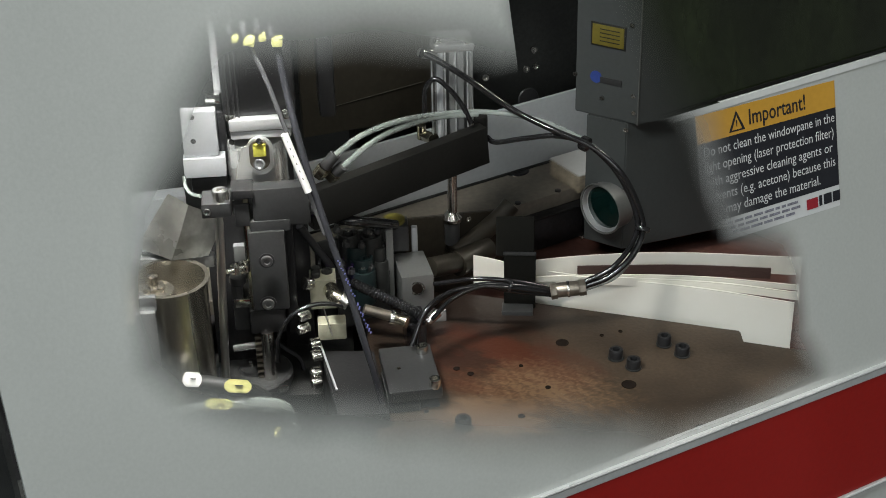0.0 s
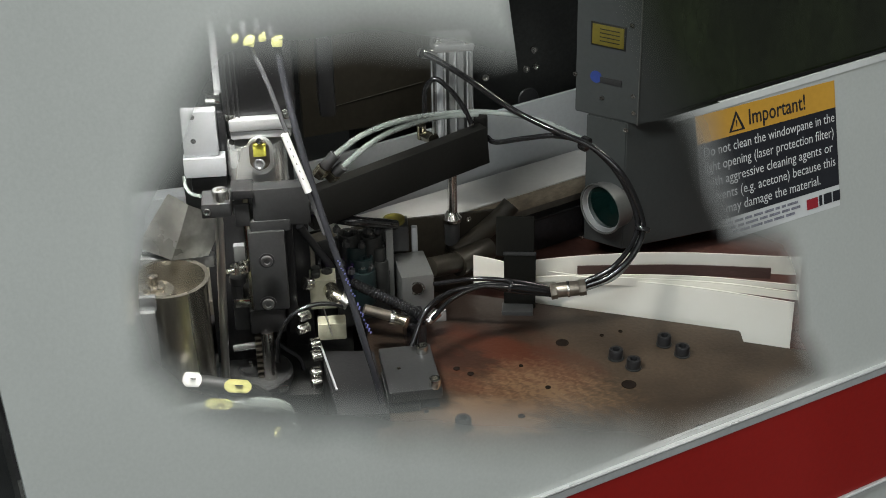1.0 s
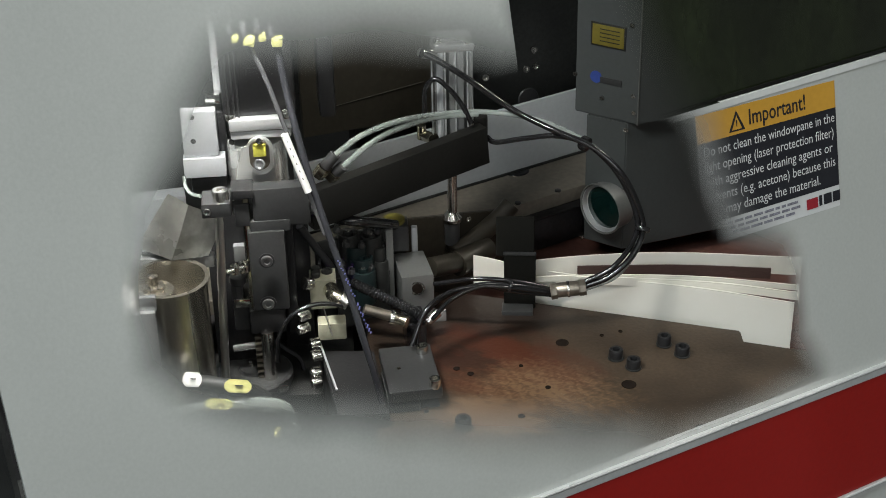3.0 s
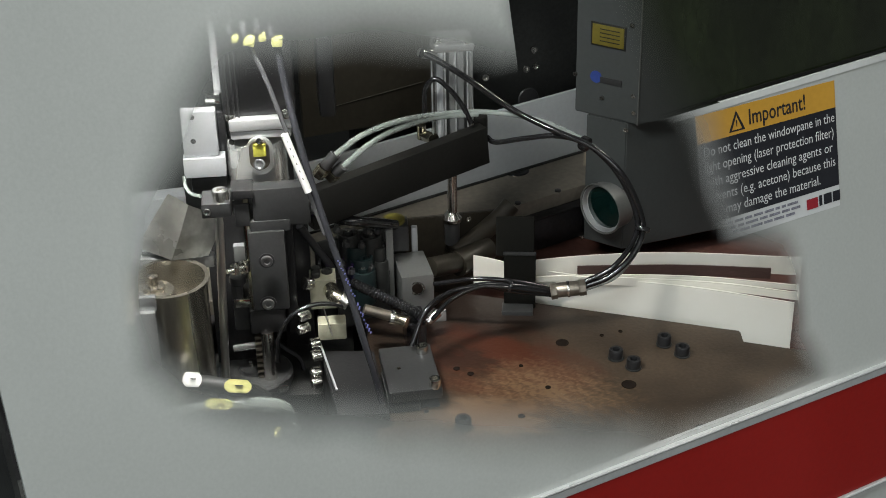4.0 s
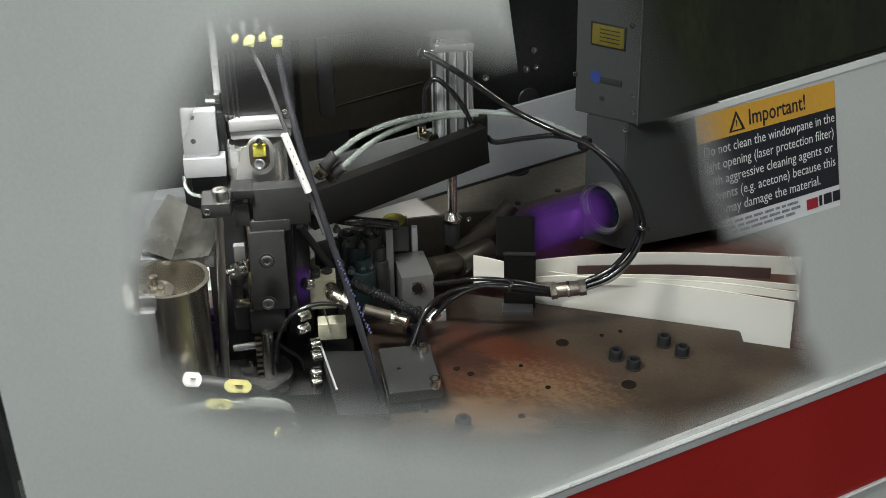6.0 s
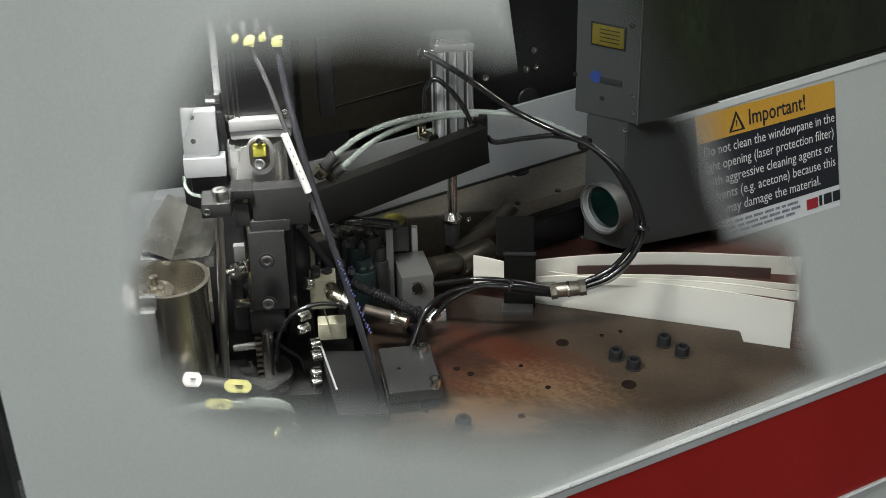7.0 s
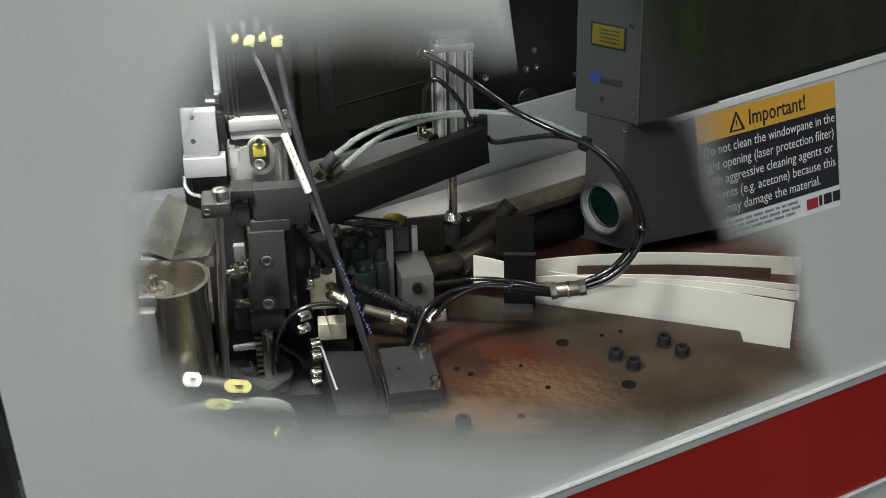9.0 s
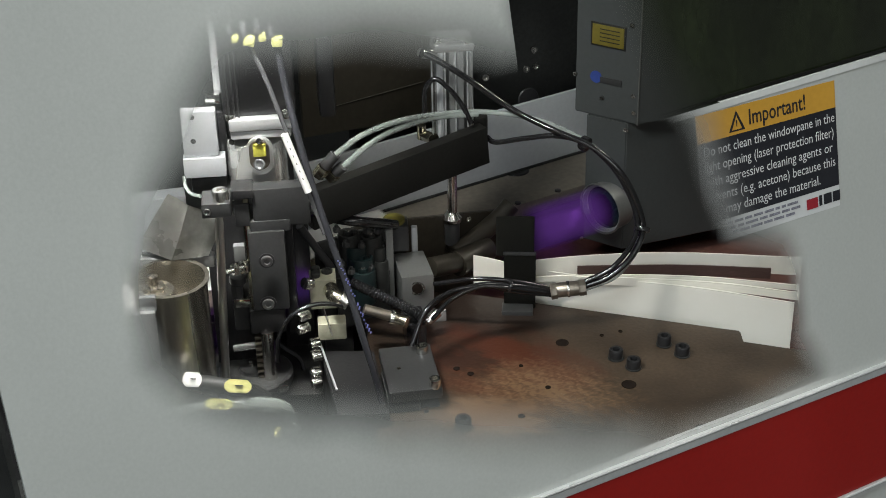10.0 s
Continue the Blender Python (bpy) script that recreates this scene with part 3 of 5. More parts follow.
# ---------------------------------------------------------------- feed line behind: bed, boards, guard
def feed_line():
    c = thing("conveyor", feed(0.0, 0.0, 0.0), "dusty pale conveyor bed with a black lower body", "conveyor")
    part("bed", box(feed(0.05, 0.033, 0.022), (5.2, 0.092, 0.014), YAW), M_BED, c)
    part("lower_body", box(feed(0.05, 0.030, -0.036), (5.2, 0.07, 0.100), YAW, tilt=0), M_BODY, c, "black lower body of the conveyor")
    part("ledge", box(feed(0.05, -0.0140, 0.0135), (5.2, 0.018, 0.003), YAW), M_BLACK, c)
    hole = (0.0710, 0.0987, 0.0292)
    part("inlet", lathe(hole, [(0.013, 0.0), (0.012, 0.001), (0.010, 0.001), (0.009, 0.0003), (0.001, 0.0003)], 24), M_BLACK, c, "round black inlet")
    for k in range(9):
        at = feed(-0.06 + 0.045 * k, -0.0100, 0.0285)
        part("nub", upright(at, 0.002, 0.003, 10, 0.0006), M_BLACK, c)
    for k in (-2.3, -1.5, 1.6, 2.4):
        part("leg", box(feed(k, 0.03, -0.543), (0.05, 0.05, 0.914), YAW), M_STEEL_D, c)
    g = thing("guard", feed(0.0, 0.05, 0.05), "pale grey upright sheet guard over the feed line", "guard")
    part("sheet", box(feed(0.53, 0.0470, 0.0635), (1.3, 0.004, 0.066), YAW, tilt=-2), M_GUARD, g)
    # dark strip imitates the contact shadow between guard and bed
    part("lip", box(feed(0.53, 0.0445, 0.0305), (1.3, 0.004, 0.0024), YAW, 0.0004), M_DARK, g, "dark strip drawn for the contact shadow")
    part("knob", lathe(feed(0.0, 0.0450, 0.0670), [(0.0065, 0), (0.0065, 0.004), (0.005, 0.006), (0.0005, 0.0065)], 24, tuple(-N)), M_BLACK, g, "round black knob")


feed_line()


def guide_plate():
    """Brown guide plate that stands before the boards."""
    g = thing("guide_plate", feed(-0.03, -0.034, -0.03), "oily brown steel guide plate before the boards", "guide plate")
    bm = bmesh.new()
    f = bm.faces.new([bm.verts.new(feed(a, -0.036, b)) for a, b in ((-0.110, -0.030), (-0.110, 0.0700), (-0.048, 0.0612), (0.040, 0.0440), (0.040, -0.030))])
    e = bmesh.ops.extrude_face_region(bm, geom=[f])
    bmesh.ops.translate(bm, verts=[v for v in e["geom"] if isinstance(v, bmesh.types.BMVert)], vec=N * 0.004)
    bmesh.ops.recalc_face_normals(bm, faces=bm.faces[:])
    bmesh.ops.bevel(bm, geom=bm.edges[:], offset=0.0006, segments=2, affect="EDGES")
    part("plate", bm, M_BROWN, g)
    for a, b in ((0.004, 0.046), (-0.060, 0.056), (0.030, 0.030)):
        part("screw", socket_head(feed(a, -0.0362, b), 0.0026, 0.0018, tuple(-N)), M_STEEL, g)


guide_plate()
BOARDS = []


def boards():
    """Three white boards that run along the feed line one after another."""
    for k in range(3):
        b = thing("board", (0, 0, 0), "white-faced chipboard panel running along the feed line", "board", "boards on the feed line")
        L, wd = 0.290, 0.0455
        core = box(feed(L / 2, -0.027 + wd / 2, 0.0388), (L, wd, 0.0165), YAW, 0.0004)
        part("core", core, M_CHIP, b, "raw chipboard core")
        part("facing", box(feed(L / 2, -0.027 + wd / 2, 0.0479), (L + 0.0006, wd + 0.0006, 0.0014), YAW, 0.0003), M_BOARD, b, "white melamine facing")
        BOARDS.append(b)


boards()


# ---------------------------------------------------------------- laser housing
def laser():
    """Wedge-shaped laser housing: its left face carries the lens port."""
    ax = Vector((-0.55, -0.835, 0.0)).normalized()
    turn = -33.4
    h = thing("laser_housing", (0.1630, 0.0097, -0.0028), "dark grey steel laser housing with a round lens port", "laser unit")
    edge, along, back = Vector((0.1632, 0.0096)), Vector((math.cos(radians(20)), math.sin(radians(20)))), Vector((0.55, 0.835))
    left = Vector((0.1300, 0.0315))
    part("body", slab([tuple(q) for q in (left, edge, edge + along * 0.30, edge + along * 0.30 + back * 0.10, left + back * 0.10)], -0.0095, 0.1165), M_LASER, h)
    edge, left = Vector((0.1716, 0.0041)), Vector((0.1199, 0.0381))
    part("upper_box", slab([tuple(q) for q in (left, edge, edge + along * 0.32, edge + along * 0.32 + back * 0.12, left + back * 0.12)], 0.1170, 0.42), M_LASER, h)
    rim = rod((edge.x, edge.y, 0.117), (edge.x, edge.y, 0.42), 0.0007, 8, 0)
    part("corner_line", rim, M_ALU_D, h, "thin lighter line on the corner of the housing")
    c = Vector((0.1457, 0.0207, 0.1938))
    part("warning_label", box(tuple(c), (0.0335, 0.001, 0.0215), turn, 0.0002), M_DARK, h, "dull yellow warning label")
    part("label_field", box(tuple(c + ax * 0.0004), (0.0305, 0.001, 0.0185), turn, 0.0002), M_LABEL, h)
    for k in range(4):
        part("label_bar", box(tuple(c + ax * 0.0008 + Vector((0.0015, -0.001, 0.0055 - 0.0036 * k))), (0.019, 0.0008, 0.0008), turn, 0), M_DARK, h)
    part("logo_disc", lathe((0.1368, 0.0270, 0.1539), [(0.0056, 0), (0.0055, 0.0006), (0.0005, 0.0007)], 24, ax), M_BLUE, h, "blue printed logo")
    part("logo_bar", box((0.1488, 0.0186, 0.1523), (0.021, 0.0008, 0.0058), turn, 0.0001), M_STEEL_D, h)
    for at in ((0.1628, 0.0099, 0.1102), (0.1621, 0.0103, 0.0501), (0.1685, 0.0061, 0.1280), (0.1674, 0.0068, 0.1437), (0.1425, 0.0233, 0.1355), (0.1645, 0.0087, 0.2077), (0.1291, 0.0321, -0.0083), (0.1200, 0.0380, 0.1528)):
        part("screw", socket_head(at, 0.0021, 0.0016, ax), M_STEEL, h)
    r = 0.0242
    c, aim = Vector((0.1418, 0.0093, 0.0322)), Vector((-0.743, -0.669, 0.0))
    m = thing("lens_port", tuple(c), "bright ringed lens port with a teal-coated lens", "lens")
    b = c - aim * 0.0202
    part("barrel", lathe(b, [(r * 0.70, 0), (r * 0.94, 0), (r * 0.94, 0.0176), (r, 0.0176), (r, 0.0195), (r * 0.985, 0.0202), (r * 0.960, 0.0202), (r * 0.935, 0.0195), (r * 0.91, 0.0130)], 56, aim), M_ALU_D, m)
    part("inner_ring", lathe(b, [(r * 0.80, 0.0131), (r * 0.915, 0.0131), (r * 0.925, 0.0188), (r * 0.905, 0.0188), (r * 0.86, 0.0142), (r * 0.83, 0.0138)], 56, aim), M_ALU, m, "bright turned inner ring")
    part("lens", lathe(b, [(r * 0.82, 0.0132), (r * 0.82, 0.0139), (r * 0.5, 0.0147), (r * 0.2, 0.0151), (r * 0.02, 0.0152)], 48, aim), M_GLASS, m, "teal-coated glass lens")


laser()


# ---------------------------------------------------------------- dark plates at the back
def back_frame():
    p = thing("back_plate", (0.0678, 0.1800, 0.0652), "dark steel back plate with screws and bores", "machine frame")
    part("plate", box((0.0500, 0.2237, 0.1600), (0.3000, 0.0200, 0.2940), 24), M_DARK, p)
    for at in ((0.0440, 0.1650, 0.0978), (0.0908, 0.1650, 0.1254), (0.0834, 0.1650, 0.1058), (0.0932, 0.1650, 0.1085), (0.0975, 0.1650, 0.0692), (-0.1002, 0.1650, 0.0845)):
        part("screw", socket_head(at, 0.0036, 0.004, (0.2, -0.95, 0.2)), M_STEEL, p)
    part("bore", lathe((0.0864, 0.1650, 0.0743), [(0.011, 0), (0.010, 0.001), (0.001, 0.0012)], 24, (0.35, -0.9, 0.1)), M_BLACK, p)
    d = thing("rear_rail", (-0.0583, 0.1100, 0.0783), "dusty brown steel plate behind the motor", "machine frame")
    part("plate", box((-0.0580, 0.1140, 0.1373), (0.1500, 0.0080, 0.1263), 20), M_BROWN, d)
    part("screw", socket_head((-0.0953, 0.1040, 0.1100), 0.0035, 0.006, (0.3, -0.95, 0)), M_STEEL, d)
    part("scratch", rod((-0.1010, 0.0925, 0.1015), (-0.0150, 0.1235, 0.1120), 0.0004, 6, 0), M_COUPL, d, "rubbed golden scratch")
    q = thing("rear_wall", (0, 0.5, -0.085), "dark painted rear wall of the machine", "machine frame", kind="structure")
    part("wall", box((0.05, 0.62, 0.30), (2.2, 0.02, 0.80), 12), M_DARK, q)
    part("roof", box((0.05, 0.25, 0.78), (2.0, 0.75, 0.02), 31), M_DARK, q)


back_frame()


# ---------------------------------------------------------------- edge strips in their magazine
def strips():
    g = "edge strips in the magazine"
    L = "white edge-banding strip standing on edge behind the bed"
    def one(pts, h, t, mat, label):
        single("edge_strip", ribbon(pts, h, t), mat, pts[0], label, "edge strip", g)
    one([(0.0560, -0.0711, 0.0220), (0.1033, -0.0868, 0.0220), (0.1453, -0.0981, 0.0220), (0.2186, -0.1171, 0.0220), (0.2867, -0.1427, 0.0220)], 0.10, 0.0012, M_STRIP, L)
    one([(0.0690, -0.0980, 0.0260), (0.1453, -0.0974, 0.0260), (0.2204, -0.1044, 0.0260), (0.2954, -0.1215, 0.0260)], 0.0050, 0.0012, M_STRIP, L)
    one([(0.1135, -0.0886, 0.0300), (0.1985, -0.0903, 0.0300), (0.2755, -0.0993, 0.0300)], 0.010, 0.0012, M_STRIP_D, "dark brown edge-banding strip standing on edge")
    one([(0.0551, -0.0893, 0.0340), (0.0842, -0.0828, 0.0340), (0.1327, -0.0770, 0.0340), (0.2003, -0.0760, 0.0340), (0.3035, -0.0892, 0.0340)], 0.017, 0.0012, M_STRIP, L)
    one([(0.1025, -0.0967, 0.0250), (0.1591, -0.1020, 0.0250), (0.2286, -0.1124, 0.0250), (0.2934, -0.1317, 0.0250)], 0.0075, 0.0012, M_STRIP, L)
    one([(0.0261, -0.0663, 0.0300), (0.0414, -0.0729, 0.0300), (0.0565, -0.0814, 0.0300)], 0.028, 0.0012, M_STRIP, "short white offcut of edge banding")
    single("magazine_floor", slab([(0.0081, 0.0224), (0.1183, 0.0896), (0.4281, 0.1050), (0.3613, -0.1537), (0.2464, -0.1143), (0.0265, -0.0687)], -0.035, -0.03),
           M_REDDISH, (0.2228, 0.0566, -0.0300), "red-brown painted magazine floor", "machine bed")
    k = thing("strap_bracket", (0.0621, -0.1236, 0.0000), "bent black flat-bar bracket screwed to the bed", "bracket")
    part("upright", box((0.0639, -0.1030, 0.0227), (0.0266, 0.0040, 0.0583), -4), M_STRAP, k)
    part("upper_bend", box((0.0603, -0.0960, 0.0640), (0.0319, 0.0040, 0.0342), -4, tilt=-14), M_STRAP, k)
    # thin lighter strip stands in for the highlight on the bent edge
    part("bend_highlight", box((0.0637, -0.1036, 0.0514), (0.0272, 0.0040, 0.0016), -4, 0.0005), M_STEEL_D, k)
    part("foot", box((0.0617, -0.1100, -0.0001), (0.0261, 0.0160, 0.0078), -4), M_STEEL_D, k)


strips()


# ---------------------------------------------------------------- the press arm, its cylinder and hoses
def press_arm():
    a = thing("press_arm", (-0.0403, 0.0000, 0.0812), "black flat press arm with a rounded end", "machine arm")
    p, q = Vector((-0.1051, -0.1500, 0.1206)), Vector((0.0364, -0.0650, 0.1356))
    d = q - p
    yaw = math.degrees(math.atan2(d.y, d.x))
    pitch = math.degrees(math.atan2(d.z, math.hypot(d.x, d.y)))
    part("bar", box(tuple((p + q) / 2), (d.length, 0.012, 0.0335), yaw, 0.0015, roll=-pitch), M_ARM, a)
    part("end_cap", upright((0.0325, -0.0490, 0.1114), 0.042, 0.0068, 24), M_ARM, a)
    c = thing("air_cylinder", (0.0106, 0.0750, 0.0782), "aluminium profile air cylinder with a steel piston rod", "air cylinder")
    part("profile", box((0.0100, -0.0400, 0.1750), (0.0325, 0.0340, 0.0767), 6, 0.003), M_PROFILE, c)
    part("round_flank", upright((0.0001, -0.0555, 0.1370), 0.0762, 0.0036, 20), M_ALU_W, c)
    for x in (-0.0062, 0.0046, 0.0132, 0.0228):
        part("groove_rib", box((x, -0.0575 + 0.1 * (x - 0.010), 0.1751), (0.0011, 0.0022, 0.0760), 6, 0.0003), M_ALU, c)
    for x in (0.0066, 0.0208):
        part("groove", box((x, -0.0568 + 0.1 * (x - 0.010), 0.1751), (0.0022, 0.0012, 0.0758), 6, 0.0002), M_DARK, c)
    part("top_cap", box((0.0107, -0.0400, 0.2162), (0.0328, 0.0360, 0.0068), 6, 0.003), M_PROFILE, c)
    part("cap_bore", upright((0.0104, -0.0430, 0.2176), 0.0012, 0.006, 24, 0.0002), M_STEEL, c)
    for at in ((-0.0011, -0.0530, 0.2193), (0.0226, -0.0530, 0.2193), (0.0194, -0.0300, 0.2153)):
        part("cap_screw", socket_head(at, 0.0032, 0.004), M_STEEL, c)
    part("piston_rod", upright((0.0090, -0.0400, 0.0572), 0.0663, 0.0042), M_STEEL, c, "polished steel piston rod")
    part("collar", lathe((0.0083, -0.0400, 0.0495), [(0.0078, 0), (0.0085, 0.001), (0.0085, 0.004), (0.006, 0.007), (0.0045, 0.010), (0.003, 0.011)], 28), M_STEEL, c)
    part("coupling", upright((0.0082, -0.0400, 0.0282), 0.0224, 0.0067), M_STEEL_D, c)
    part("lower_nut", upright((0.0065, -0.0420, 0.0231), 0.0073, 0.0042, 6, 0.0005), M_BRASS, c)
    part("tip", rod((0.0069, -0.0420, 0.0237), (0.0106, -0.0500, 0.0099), 0.0035, 14, 0.0004, 0.0012), M_STEEL, c)
    part("port_fitting", rod((-0.0040, -0.0610, 0.2128), (-0.0147, -0.0720, 0.2189), 0.0042), M_STEEL, c)
    part("lower_fitting", rod((-0.0056, -0.0610, 0.1383), (-0.0141, -0.0420, 0.1328), 0.0048), M_BRASS, c)
    part("lower_valve", upright((-0.0160, -0.0420, 0.1297), 0.0125, 0.0038), M_BRASS, c)


press_arm()


def hose(name, pts, r, mat, label, cat="hose", group="", steps=8, ribs=0.0, seg=10):
    return single(name, tube(pts, r, seg, steps, ribs), mat, pts[0], label, cat, group)


def hoses():
    g = "black air hoses"
    L = "glossy black plastic air hose"
    hose("air_hose", [(-0.0120, -0.0720, 0.2184), (0.0058, -0.0740, 0.2086), (0.0282, -0.0740, 0.1925), (0.0601, -0.0750, 0.1685), (0.0931, -0.0950, 0.1583), (0.1220, -0.1050, 0.1479), (0.1466, -0.1150, 0.1255),
                      (0.1619, -0.1220, 0.0878), (0.1546, -0.1300, 0.0636), (0.1359, -0.1350, 0.0463), (0.1152, -0.1370, 0.0384)], 0.0026, M_RUBBER, L, group=g)
    hose("air_hose", [(-0.0125, -0.0680, 0.1625), (-0.0119, -0.0700, 0.1858), (-0.0035, -0.0720, 0.1963), (0.0077, -0.0730, 0.1877), (0.0180, -0.0730, 0.1731), (0.0252, -0.0720, 0.1569)], 0.0022, M_RUBBER, L, group=g)
    hose("air_hose", [(0.0384, -0.0620, 0.1393), (0.0456, -0.0680, 0.1373), (0.0691, -0.0800, 0.1459), (0.0936, -0.0900, 0.1520), (0.1179, -0.1000, 0.1486), (0.1409, -0.1120, 0.1287),
                      (0.1557, -0.1200, 0.0988), (0.1558, -0.1270, 0.0777), (0.1386, -0.1330, 0.0541), (0.1141, -0.1370, 0.0421)], 0.0022, M_RUBBER, L, group=g)
    hose("clear_hose", [(-0.0805, -0.1680, 0.1761), (-0.0603, -0.1500, 0.1838), (-0.0348, -0.1250, 0.1832), (-0.0041, -0.0850, 0.1709), (0.0328, -0.0660, 0.1641), (0.0738, -0.0760, 0.1621), (0.1052, -0.0880, 0.1533), (0.1274, -0.0980, 0.1414),
                        (0.1490, -0.1080, 0.1184), (0.1599, -0.1160, 0.0862), (0.1584, -0.1240, 0.0676), (0.1420, -0.1300, 0.0443), (0.1160, -0.1340, 0.0344)], 0.0023, M_CLEAR, "milky translucent air hose", "hose", "clear air hoses")
    hose("clear_hose", [(-0.0750, -0.1680, 0.1660), (-0.0564, -0.1500, 0.1751), (-0.0351, -0.1250, 0.1765), (-0.0042, -0.0850, 0.1680), (0.0304, -0.0680, 0.1626)], 0.0023, M_CLEAR, "milky translucent air hose", "hose", "clear air hoses")
    f = thing("hose_coupling", (0.1013, -0.1380, 0.0366), "nickel-plated coupling joining several hoses", "fitting")
    part("sleeve", rod((0.0920, -0.1380, 0.0358), (0.1128, -0.1380, 0.0379), 0.0062), M_COUPL, f)
    part("nut", rod((0.0870, -0.1380, 0.0348), (0.0925, -0.1380, 0.0357), 0.0072, 8), M_COUPL, f)
    part("nut", rod((0.1100, -0.1380, 0.0375), (0.1160, -0.1380, 0.0384), 0.0070, 8), M_COUPL, f)
    part("ring", rod((0.1003, -0.1380, 0.0366), (0.1026, -0.1380, 0.0368), 0.0068, 20), M_STEEL, f)
    for k in range(4):
        pts = ([(0.0879, -0.1380, 0.0380), (0.0524, -0.1450, 0.0499), (0.0250, -0.1450, 0.0521), (-0.0080, -0.1350, 0.0423)], [(0.0879, -0.1380, 0.0359), (0.0522, -0.1500, 0.0486), (0.0293, -0.1550, 0.0526), (0.0019, -0.1650, 0.0486), (-0.0172, -0.1850, 0.0413), (-0.0221, -0.1950, 0.0225)],
               [(0.0879, -0.1380, 0.0332), (0.0520, -0.1550, 0.0489), (0.0292, -0.1600, 0.0534), (0.0063, -0.1700, 0.0484), (-0.0096, -0.1900, 0.0426)], [(0.0880, -0.1380, 0.0316), (0.0568, -0.1500, 0.0426), (0.0338, -0.1550, 0.0509), (0.0065, -0.1650, 0.0527), (-0.0139, -0.1850, 0.0485), (-0.0264, -0.2000, 0.0247)])[k]
        hose("air_hose", pts, 0.0019, M_RUBBER, L, group=g)
    for a, b, c2 in (((-0.0796, -0.1680, 0.1771), (-0.0886, -0.1690, 0.1668), (-0.0943, -0.1680, 0.1588)), ((-0.0741, -0.1680, 0.1670), (-0.0806, -0.1660, 0.1604), (-0.0853, -0.1640, 0.1547))):
        e = thing("push_fitting", c2, "nickel-plated push-in hose fitting on the arm", "fitting", "push-in fittings")
        part("collar", rod(a, b, 0.0044, 16), M_STEEL_D, e)
        part("body", rod(b, c2, 0.0052, 6), M_BRASS, e)
    tie = thing("cable_tie", (0.1166, -0.0950, 0.1473), "black cable tie round the hoses", "cable tie")
    part("band", rod((0.1137, -0.0960, 0.1488), (0.1179, -0.1000, 0.1481), 0.0062, 16), M_RUBBER, tie)
    tie3 = thing("cable_tie", (0.0536, -0.1500, 0.0469), "black cable tie round the lower hoses", "cable tie")
    part("band", rod((0.0521, -0.1520, 0.0492), (0.0544, -0.1520, 0.0486), 0.0056, 16), M_RUBBER, tie3)
    tie2 = thing("cable_tie", (0.1619, -0.1200, 0.0815), "black cable tie round the hoses", "cable tie")
    part("band", rod((0.1618, -0.1240, 0.0853), (0.1612, -0.1260, 0.0822), 0.0064, 16), M_RUBBER, tie2)


hoses()


